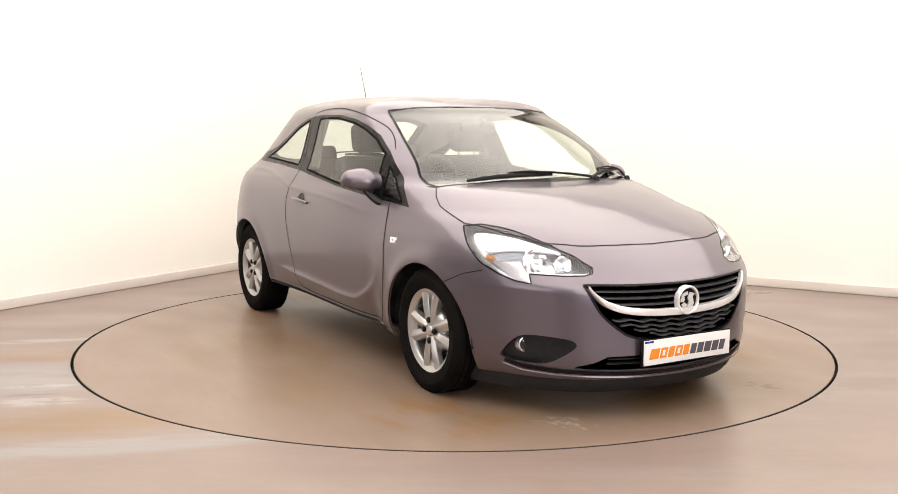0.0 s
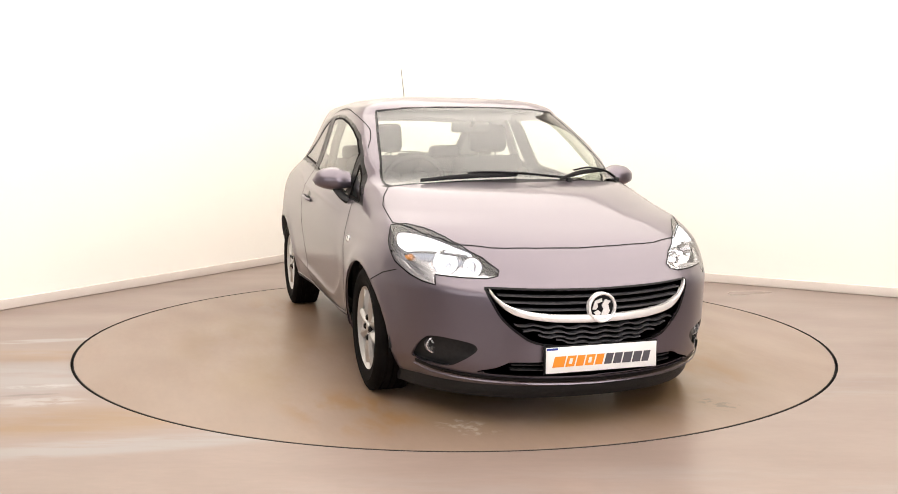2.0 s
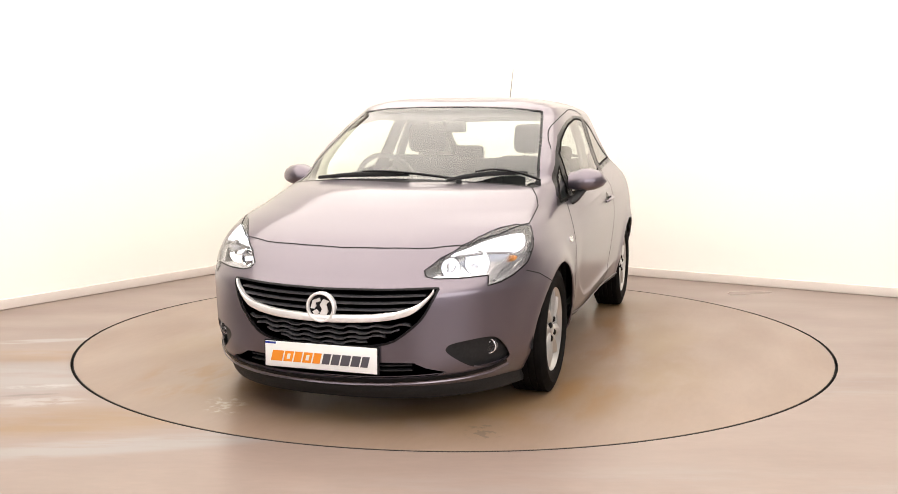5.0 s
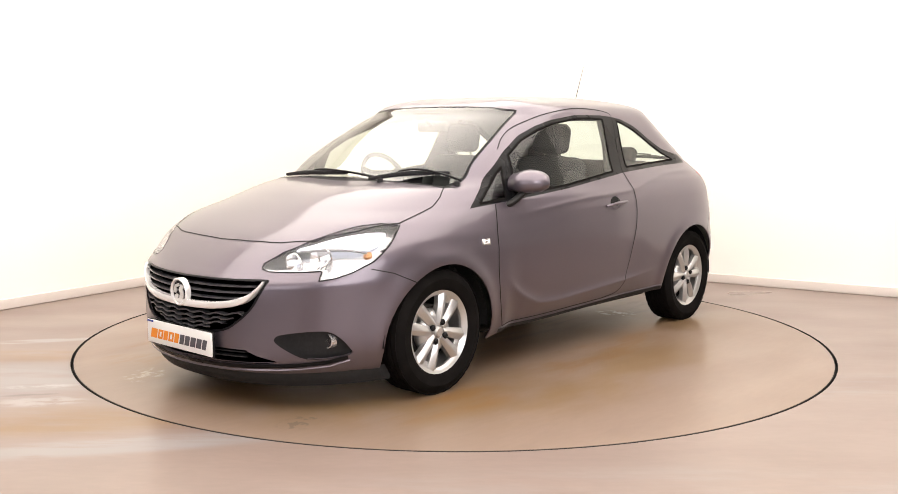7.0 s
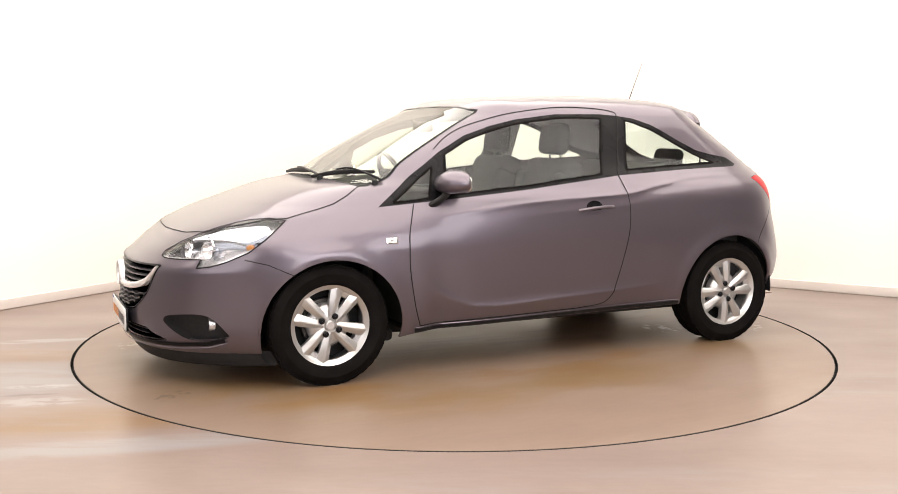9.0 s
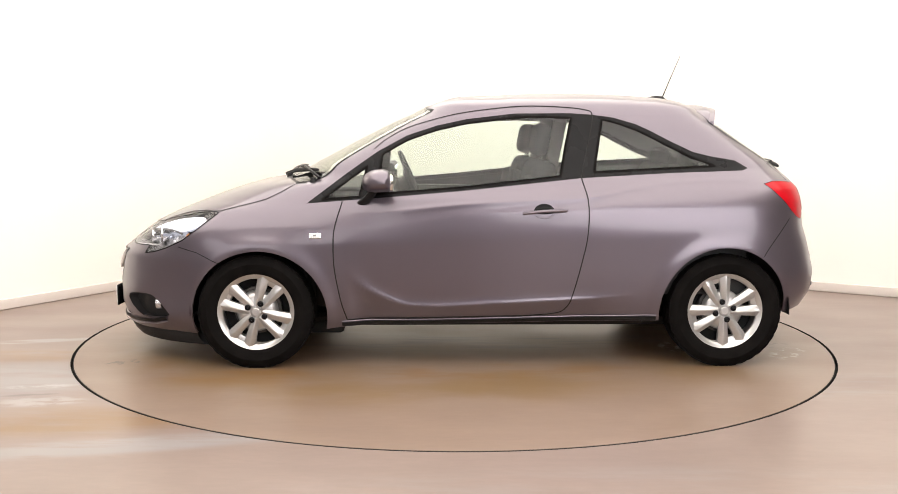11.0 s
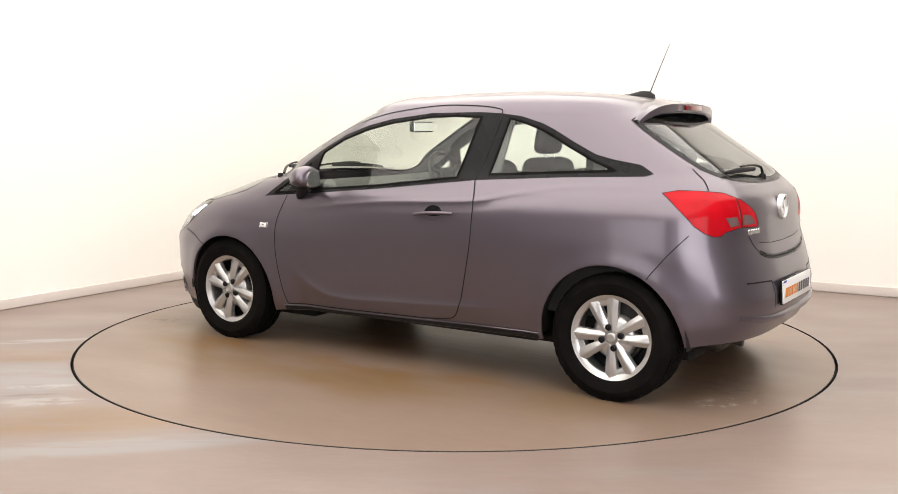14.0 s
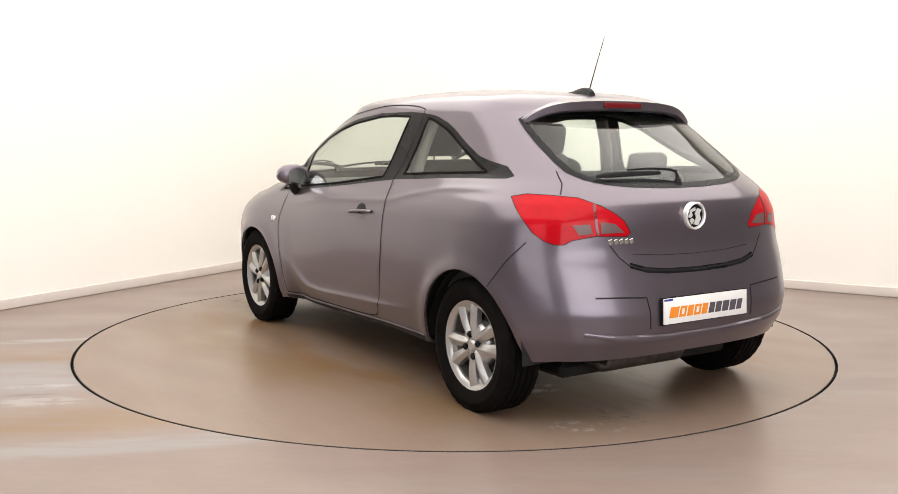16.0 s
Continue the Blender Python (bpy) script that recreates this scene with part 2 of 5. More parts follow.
def build_room():
    wall_mat = wall_material()
    # for the walls out of view, greyed to cut bounce light and reflections
    dim = material("toned_down_wall", (0.36, 0.345, 0.33), 0.8, var=0.05, bump=0.1, bump_scale=50)
    skirt_mat = material("white_skirting", (0.66, 0.60, 0.56), 0.45, var=0.02)
    cloud = material("ceiling_white", (0.82, 0.80, 0.76), 0.9, var=0.02)
    brown, pale, grey, white, dark = (0.215, 0.132, 0.066), (0.31, 0.30, 0.305), (0.255, 0.235, 0.232), (0.42, 0.42, 0.43), (0.10, 0.08, 0.07)
    streak = (0.45, 2.2, 1)
    floor_mat = floor_material("painted_concrete_floor", (0.240, 0.182, 0.157), [
        ((-2.45, -0.62), (0.85, 0.20), 0.03, 3.6, 0.28, 0.62, streak, brown, 0.75),
        ((-2.30, -1.15), (0.75, 0.46), 0.0, 4.0, 0.22, 0.58, streak, grey, 0.95),
        ((-1.65, -1.84), (0.75, 0.28), 0.06, 3.6, 0.26, 0.60, streak, brown, 0.85),
        ((-2.55, -0.26), (0.60, 0.07), 0.25, 6.0, 0.33, 0.60, streak, pale, 0.85),
        ((-1.35, -2.17), (0.95, 0.14), 0.22, 5.0, 0.26, 0.56, streak, grey, 0.95),
        ((-2.20, -2.00), (0.60, 0.10), 0.05, 6.0, 0.36, 0.60, streak, brown, 0.6),
        ((-1.93, -1.54), (0.26, 0.11), 0.12, 9.0, 0.40, 0.56, (0.6, 1.6, 1), white, 0.45),
        ((-2.05, -1.28), (0.22, 0.06), 0.20, 9.0, 0.42, 0.58, (0.6, 1.6, 1), white, 0.6),
        ((-2.00, -1.42), (0.20, 0.03), 0.25, 12.0, 0.45, 0.56, (0.4, 1.6, 1), dark, 0.5),
        ((1.95, -1.20), (0.70, 0.30), 0.2, 4.0, 0.40, 0.70, streak, grey, 0.5),
        ((0.60, -2.65), (1.60, 0.35), 0.05, 3.0, 0.40, 0.70, streak, grey, 0.4)])
    # floor with a round hole for the turntable
    bm = bmesh.new()
    n = 192
    inner = [bm.verts.new((math.cos(2 * math.pi * k / n) * (DISC_R + 0.007), math.sin(2 * math.pi * k / n) * (DISC_R + 0.007), 0)) for k in range(n)]
    low = [bm.verts.new((v.co.x, v.co.y, -0.04)) for v in inner]
    mid = [bm.verts.new((v.co.x * 1.3, v.co.y * 1.3, 0)) for v in inner]
    outer = []
    inv = ROOM.inverted()
    for v in mid:
        o, d = inv @ Vector((0, 0, 0)), inv.to_3x3() @ Vector((v.co.x, v.co.y, 0))
        k = min([((ROOM_B + 0.1 if d.x > 0 else -0.1) - o.x) / d.x if abs(d.x) > 1e-6 else 1e9,
                 ((0.1 if d.y > 0 else -ROOM_A - 0.1) - o.y) / d.y if abs(d.y) > 1e-6 else 1e9])
        outer.append(bm.verts.new(ROOM @ (o + d * k)))
    for a, b in ((low, inner), (inner, mid), (mid, outer)):
        for k in range(n):
            bm.faces.new((a[k], a[(k + 1) % n], b[(k + 1) % n], b[k]))
    bmesh.ops.recalc_face_normals(bm, faces=bm.faces)
    # groove wall coloured black so the gap reads as shaded
    for f in bm.faces:
        if f.calc_center_median().z < -0.001:
            f.material_index = 1
    floor = part("floor", bm, (floor_mat, GAP), smooth=False)
    tagged(floor, "worn beige painted concrete floor with brown stains", "floor", kind="structure")
    pit = part("turntable_pit", lathe([(DISC_R + 0.08, -0.045), (0.02, -0.045)], 96, "Z"), GAP, smooth=False)
    tagged(pit, "dark pit floor under the turntable", "floor", kind="structure")
    t = 0.12
    white_a, white_b = 4.9, 6.4
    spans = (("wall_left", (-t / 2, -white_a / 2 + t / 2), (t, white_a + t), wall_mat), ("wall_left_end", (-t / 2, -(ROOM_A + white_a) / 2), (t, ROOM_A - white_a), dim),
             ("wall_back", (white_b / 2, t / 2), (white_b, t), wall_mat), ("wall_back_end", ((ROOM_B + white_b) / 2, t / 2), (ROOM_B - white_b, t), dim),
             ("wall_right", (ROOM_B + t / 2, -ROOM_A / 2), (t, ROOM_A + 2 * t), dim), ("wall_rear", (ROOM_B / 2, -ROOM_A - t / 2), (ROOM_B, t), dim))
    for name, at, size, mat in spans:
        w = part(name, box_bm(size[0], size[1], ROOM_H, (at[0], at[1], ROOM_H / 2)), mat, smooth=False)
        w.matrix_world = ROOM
        tagged(w, "plain bright white painted studio wall" if mat == wall_mat else "unseen studio wall, greyed to hold back bounce light", "wall", kind="structure")
    r = 0.8
    bm = bmesh.new()
    arc = [(r - r * math.cos(k / 24 * math.pi / 2), -r + r * math.sin(k / 24 * math.pi / 2)) for k in range(25)]
    grid_faces(bm, [[bm.verts.new((x, y, z)) for z in (0.0, ROOM_H)] for x, y in arc])
    lid = [[bm.verts.new((x, y, z)) for z in (0.0, ROOM_H)] for x, y in ((-0.01, -r), (-0.01, 0.01), (r, 0.01))]
    grid_faces(bm, lid)
    bmesh.ops.recalc_face_normals(bm, faces=bm.faces)
    w = part("wall_corner", bm, wall_mat)
    w.matrix_world = ROOM
    tagged(w, "rounded white corner between the studio walls", "wall", kind="structure")
    h, d = 0.075, 0.015
    for name, at, size in (("baseboard_left", (d / 2, -(white_a + r) / 2), (d, white_a - r)), ("baseboard_back", ((white_b + r) / 2, -d / 2), (white_b - r, d))):
        bm = box_bm(size[0], size[1], h, (at[0], at[1], h / 2 + 0.001), 0.006, 3)
        w = part(name, bm, skirt_mat)
        w.matrix_world = ROOM
        tagged(w, "low white skirting board along the wall", "skirting board", kind="structure")
    c = part("ceiling", box_bm(ROOM_B + 0.24, ROOM_A + 0.24, 0.1, (ROOM_B / 2, -ROOM_A / 2, ROOM_H + 0.052)), cloud, smooth=False)
    c.matrix_world = ROOM
    tagged(c, "plain white studio ceiling", "ceiling", kind="structure")


def build_ceiling_lights():
    """One large stretched light ceiling over the turntable and its forecourt."""
    lit = material("light_ceiling_fabric", (0.9, 0.9, 0.88), 0.6, emit=(1.0, 0.955, 0.885), emit_strength=LAMP_POWER)
    edge = material("white_light_frame", (0.8, 0.8, 0.8), 0.4, var=0.02)
    t = new("ceiling_light")
    tagged(t, "large square white light ceiling panel, switched on", "ceiling light")
    s = LIGHT_SIZE
    part("diffuser", box_bm(s, s, 0.012, (0, 0, -0.03)), lit, t, smooth=False)
    for sx, sy, ax, ay in ((s + 0.12, 0.05, 0, s / 2 + 0.035), (s + 0.12, 0.05, 0, -s / 2 - 0.035), (0.05, s + 0.02, s / 2 + 0.035, 0), (0.05, s + 0.02, -s / 2 - 0.035, 0)):
        part("frame", box_bm(sx, sy, 0.045, (ax, ay, -0.0225), 0.004, 1), edge, t)
    t.matrix_basis = ROOM @ Matrix.Translation((0.3 + s / 2, -0.3 - s / 2, ROOM_H))


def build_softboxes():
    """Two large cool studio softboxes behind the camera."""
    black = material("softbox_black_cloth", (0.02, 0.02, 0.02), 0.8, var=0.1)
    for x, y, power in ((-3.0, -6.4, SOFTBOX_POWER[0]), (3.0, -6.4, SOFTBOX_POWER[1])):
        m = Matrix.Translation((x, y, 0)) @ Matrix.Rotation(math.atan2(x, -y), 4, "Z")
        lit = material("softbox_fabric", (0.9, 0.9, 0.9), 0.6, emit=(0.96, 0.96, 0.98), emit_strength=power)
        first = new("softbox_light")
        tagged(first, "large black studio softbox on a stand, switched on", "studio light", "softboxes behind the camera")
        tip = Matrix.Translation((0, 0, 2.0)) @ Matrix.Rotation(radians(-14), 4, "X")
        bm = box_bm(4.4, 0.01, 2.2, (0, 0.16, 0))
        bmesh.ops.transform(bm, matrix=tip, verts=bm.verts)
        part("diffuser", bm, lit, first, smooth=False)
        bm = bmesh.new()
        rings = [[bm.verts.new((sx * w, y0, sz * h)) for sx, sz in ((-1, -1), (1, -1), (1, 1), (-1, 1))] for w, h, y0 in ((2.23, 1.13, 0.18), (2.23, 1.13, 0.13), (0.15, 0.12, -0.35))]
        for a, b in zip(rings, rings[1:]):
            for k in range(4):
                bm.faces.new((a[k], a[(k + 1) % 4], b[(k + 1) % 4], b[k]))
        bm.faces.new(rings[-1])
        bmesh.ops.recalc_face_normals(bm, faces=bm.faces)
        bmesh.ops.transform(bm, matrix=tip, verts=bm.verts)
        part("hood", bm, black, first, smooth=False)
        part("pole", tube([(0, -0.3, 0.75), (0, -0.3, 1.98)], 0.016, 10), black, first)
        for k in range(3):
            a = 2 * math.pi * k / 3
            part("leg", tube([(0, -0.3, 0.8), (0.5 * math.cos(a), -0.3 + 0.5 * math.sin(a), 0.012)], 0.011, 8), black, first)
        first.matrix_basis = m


def build_turntable():
    brown, rust, pale, dark = (0.185, 0.117, 0.057), (0.20, 0.105, 0.036), (0.56, 0.54, 0.52), (0.08, 0.062, 0.05)
    mat = floor_material("turntable_deck", (0.236, 0.170, 0.132), [
        ((1.35, 0.1), (0.85, 1.3), 0.0, 2.2, 0.30, 0.6, (1, 1, 1), brown, 0.95), ((-1.2, 0.2), (0.9, 1.3), 0.0, 2.2, 0.30, 0.6, (1, 1, 1), brown, 0.9),
        # brown staining under the car, which also deepens the car's shadow
        ((0.1, 0.0), (1.5, 0.85), 0.0, 3.0, 0.25, 0.6, (0.6, 1.3, 1), brown, 0.9),
        ((0.3, 1.15), (1.5, 0.6), 0.0, 2.0, 0.34, 0.62, (0.6, 1.4, 1), brown, 0.9), ((0.1, -1.2), (1.4, 0.6), 0.0, 2.0, 0.36, 0.64, (0.6, 1.4, 1), brown, 0.75),
        ((1.45, -0.95), (0.5, 0.35), 0.4, 4.0, 0.40, 0.62, (0.7, 1.4, 1), rust, 0.85), ((1.2, 0.95), (0.6, 0.3), -0.2, 4.0, 0.42, 0.64, (0.6, 1.5, 1), rust, 0.8),
        ((-0.2, 0.95), (1.0, 0.25), 0.05, 4.0, 0.42, 0.64, (0.5, 1.8, 1), rust, 0.7), ((-1.3, -0.9), (0.6, 0.3), 0.1, 4.0, 0.42, 0.64, (0.5, 1.8, 1), rust, 0.6),
        ((0.0, 0.25), (1.4, 0.3), 0.03, 5.0, 0.46, 0.62, (0.35, 2.4, 1), dark, 0.6), ((-1.5, 0.1), (0.5, 0.8), 0.0, 5.0, 0.50, 0.66, (0.5, 1.8, 1), dark, 0.5),
        ((1.83, -0.53), (0.20, 0.12), 0.5, 14, 0.48, 0.62, (1, 1, 1), pale, 0.4), ((-1.30, 0.38), (0.13, 0.18), 0.3, 14, 0.5, 0.58, (1, 1, 1), pale, 0.8),
        ((-1.9, 0.55), (0.22, 0.10), 0.9, 14, 0.5, 0.6, (1, 1, 1), pale, 0.5), ((1.83, 0.71), (0.16, 0.10), 0.2, 16, 0.52, 0.6, (1, 1, 1), dark, 0.7),
        ((-1.85, 0.33), (0.18, 0.10), 0.2, 16, 0.52, 0.6, (1, 1, 1), dark, 0.7)])
    ob = part("turntable", lathe([(0.001, -0.035), (DISC_R - 0.010, -0.035), (DISC_R - 0.010, -0.001), (DISC_R - 0.011, 0.0), (1.2, 0), (0.001, 0.0)], 192, "Z"), mat, smooth=False)
    tagged(ob, "round beige turntable deck flush with the floor", "turntable")
    # black band on the deck's edge darkens the groove
    part("rim", lathe([(DISC_R - 0.0095, -0.034), (DISC_R - 0.0095, -0.0015), (DISC_R - 0.006, -0.0025), (DISC_R - 0.006, -0.034)], 192, "Z"), GAP, ob, "edge of the deck, blackened to keep the groove dark")
    return ob


build_room()
build_ceiling_lights()
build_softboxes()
turntable = build_turntable()

# ---- the car ----
def pchip(xs, ys):
    """A smooth curve through keys that never overshoots."""
    xs, ys = np.array(xs, float), np.array(ys, float)
    h, d = np.diff(xs), np.diff(ys) / np.diff(xs)
    m = np.zeros(len(xs))
    m[0], m[-1] = d[0], d[-1]
    for i in range(1, len(xs) - 1):
        if d[i - 1] * d[i] > 0:
            w1, w2 = 2 * h[i] + h[i - 1], h[i] + 2 * h[i - 1]
            m[i] = (w1 + w2) / (w1 / d[i - 1] + w2 / d[i])

    def at(x):
        x = min(max(x, xs[0]), xs[-1])
        i = min(int(np.searchsorted(xs, x, side="right")) - 1, len(xs) - 2)
        t = (x - xs[i]) / h[i]
        return float(ys[i] * (1 + 2 * t) * (1 - t) ** 2 + m[i] * h[i] * t * (1 - t) ** 2
                     + ys[i + 1] * t * t * (3 - 2 * t) + m[i + 1] * h[i] * t * t * (t - 1))
    return at


def ease(t):
    t = min(max(t, 0.0), 1.0)
    return t * t * (3 - 2 * t)


# nose, bonnet and windscreen along the middle: how far forward the body reaches at each height
NOSE = pchip([.13, .19, .25, .33, .48, .573, .634, .711, .766, .844, .910, .970, .995, 1.02, 1.06, 1.139, 1.227, 1.317, 1.36],
             [2.05, 2.12, 2.142, 2.146, 2.142, 2.125, 2.06, 1.955, 1.865, 1.69, 1.52, 1.32, 1.17, 1.09, 1.02, .872, .705, .525, .425])
NOSE_FROM = pchip([.13, .48, .645, .825, .89, .97, 1.02, 1.1, 1.3, 1.36], [1.2, 1.2, 1.2, .95, .85, .65, .5, .4, .05, -.05])
NOSE_POW = pchip([.13, .48, .645, .825, .89, .97, 1.02, 1.1, 1.36], [2.4, 2.4, 2.6, 3.5, 2.9, 2.8, 3.0, 3.5, 3.8])
TAIL = pchip([.13, .25, .33, .40, .48, .56, .67, .77, .87, .95, 1.0, 1.05, 1.1, 1.2, 1.3, 1.36],
             [1.66, 1.79, 1.84, 1.872, 1.875, 1.858, 1.828, 1.80, 1.797, 1.775, 1.735, 1.68, 1.622, 1.478, 1.335, 1.24])
TAIL_FROM = pchip([.13, .95, 1.36], [1.15, 1.15, .85])
TAIL_POW = pchip([.13, .5, .98, 1.36], [3.2, 3.6, 3.4, 3.4])
SIDE = pchip([.13, .20, .28, .40, .55, .70, .82, .90, .96, 1.02, 1.1, 1.2, 1.3, 1.36],
             [.74, .79, .825, .842, .852, .860, .855, .836, .803, .775, .741, .704, .667, .640])
HIP = pchip([.13, .28, .55, .70, .85, .95, .985, 1.03, 1.067, 1.1, 1.2, 1.3, 1.36],
            [.70, .81, .858, .862, .845, .808, .780, .740, .708, .692, .655, .622, .600])
FENDER = pchip([.13, .20, .28, .40, .55, .66, .74, .80, .85, .90, .95, 1.02, 1.1, 1.2, 1.36], [.74, .79, .825, .842, .852, .850, .834, .811, .788, .764, .745, .728, .712, .692, .640])
SWOOSH = pchip([-.80, -.50, .10, .28, .44, .56, .69, .76], [.40, .375, .345, .336, .342, .38, .455, .52])
BELT_CREASE = pchip([-1.40, -1.05, -.76, -.50, .13, .60], [1.01, 1.0, .962, .915, .88, .83])
ROOF = pchip([-1.30, -1.15, -.85, -.52, -.19, .10, .20], [1.394, 1.426, 1.463, 1.479, 1.475, 1.449, 1.428])
LEVEL_TOP = 1.36


def side_width(x, z):
    k = ease(-x / 1.3)
    w = SIDE(z) * (1 - k) + HIP(z) * k
    f = ease((x - 0.1) / 1.08)
    w = w * (1 - f) + min(FENDER(z), SIDE(z) + 0.01) * f
    if z < 0.95:
        for ax in (1.245, -1.245):
            r = math.hypot(x - ax, z - 0.29)
            w += 0.013 * math.exp(-((r - 0.36) / 0.05) ** 2)
    if -0.80 < x < 0.78:
        up = z - SWOOSH(x)
        k = ease((0.78 - x) / 0.16) * ease((x + 0.80) / 0.4)
        if up > 0:
            w -= k * 0.017 * (1 - math.exp(-up / 0.032)) * math.exp(-up / 0.13)
        else:
            w += k * 0.24 * up
    if -1.45 < x < 0.75 and z > 0.7:
        up = z - BELT_CREASE(x)
        k = ease((0.75 - x) / 0.5) * ease((x + 1.45) / 0.2)
        w += k * (0.0035 * math.exp(-(up / 0.012) ** 2) - 0.0015 * math.exp(-((up + 0.035) / 0.022) ** 2))
    return w


def contour(z, na=44, ns=110):
    """Half of the body's outline at one height, from the middle of the nose round the side to the middle of the tail."""
    out = []
    xf, xc, n = NOSE(z), NOSE_FROM(z), NOSE_POW(z)
    xr, xd, m = -TAIL(z), -TAIL_FROM(z), TAIL_POW(z)
    for i in range(na):
        a = math.pi / 2 * (i / na) ** 1.15
        x = xc + (xf - xc) * math.cos(a) ** (2 / n)
        out.append((x, side_width(x, z) * math.sin(a) ** (2 / n) if i else 0.0, z))
    for i in range(ns + 1):
        x = xc + (xd - xc) * i / ns
        out.append((x, side_width(x, z), z))
    for i in range(na - 1, -1, -1):
        a = math.pi / 2 * (i / na) ** 1.15
        x = xd + (xr - xd) * math.cos(a) ** (2 / m)
        out.append((x, side_width(x, z) * math.sin(a) ** (2 / m) if i else 0.0, z))
    return out


def shell():
    """The left half of the closed body, as one fine sheet."""
    bm = bmesh.new()
    zs = [0.13]
    while zs[-1] < LEVEL_TOP - 0.008:
        zs.append(zs[-1] + (0.006 if 0.29 < zs[-1] < 0.55 or 0.82 < zs[-1] < 1.03 else 0.0125))
    zs[-1] = LEVEL_TOP
    rows = [[bm.verts.new(p) for p in contour(z)] for z in zs]
    edge = contour(LEVEL_TOP)
    # roof: from the top outline inwards to a spine
    steps = 22
    for j in range(1, steps + 1):
        r = 1 - j / steps
        row = []
        for i, (x, y, z) in enumerate(edge):
            a, b = Vector(edge[max(i - 1, 0)]), Vector(edge[min(i + 1, len(edge) - 1)])
            t = (b - a).normalized()
            ny = abs(t.x) if 0 < i < len(edge) - 1 else 0.0
            sx = min(max(x * 0.86, -1.02), -0.02)
            q, p = 1 + 0.85 * ny ** 2, 2.5 + 1.0 * ny
            top = ROOF(sx)
            rise = max(1 - r ** p, 0.0) ** (1 / q)
            row.append(bm.verts.new((sx + (x - sx) * r, y * r, LEVEL_TOP + (top - LEVEL_TOP) * rise)))
        rows.append(row)
    grid_faces(bm, rows)
    bmesh.ops.remove_doubles(bm, verts=bm.verts, dist=1e-5)
    bmesh.ops.dissolve_degenerate(bm, edges=bm.edges, dist=1e-5)
    bmesh.ops.recalc_face_normals(bm, faces=bm.faces)
    up = max(bm.faces, key=lambda f: f.calc_center_median().z)
    if up.normal.z < 0:
        bmesh.ops.reverse_faces(bm, faces=bm.faces)
    bm.normal_update()
    layer = bm.verts.layers.float_vector.new("nrm")
    for v in bm.verts:
        n = v.normal.copy()
        if abs(v.co.y) < 1e-4:
            n.y = 0
            n.normalize()
        v[layer] = n
    return bm


VIEWS = {
    "side": (lambda c: (c.x, c.z), lambda a, b: (Vector((a, 3, b)), Vector((0, -1, 0)))),
    "front": (lambda c: (c.y, c.z), lambda a, b: (Vector((4, a, b)), Vector((-1, 0, 0)))),
    "rear": (lambda c: (c.y, c.z), lambda a, b: (Vector((-4, a, b)), Vector((1, 0, 0)))),
    "top": (lambda c: (c.x, c.y), lambda a, b: (Vector((a, b, 4)), Vector((0, 0, -1)))),
    "quarter": (lambda c: (-c.x - c.y, c.z), lambda a, b: (Vector((-a / 2 - 2, -a / 2 + 2, b)), Vector((1, -1, 0)).normalized())),
}
AXES = {"side": lambda n: Vector((n[0], 0, n[1])), "front": lambda n: Vector((0, n[0], n[1])), "rear": lambda n: Vector((0, n[0], n[1])),
        "top": lambda n: Vector((n[0], n[1], 0)), "quarter": lambda n: Vector((-n[0], -n[0], n[1]))}


def inside(p, poly):
    x, y = p
    hit = False
    for (x1, y1), (x2, y2) in zip(poly, poly[1:] + poly[:1]):
        if (y1 > y) != (y2 > y) and x < (x2 - x1) * (y - y1) / (y2 - y1) + x1:
            hit = not hit
    return hit


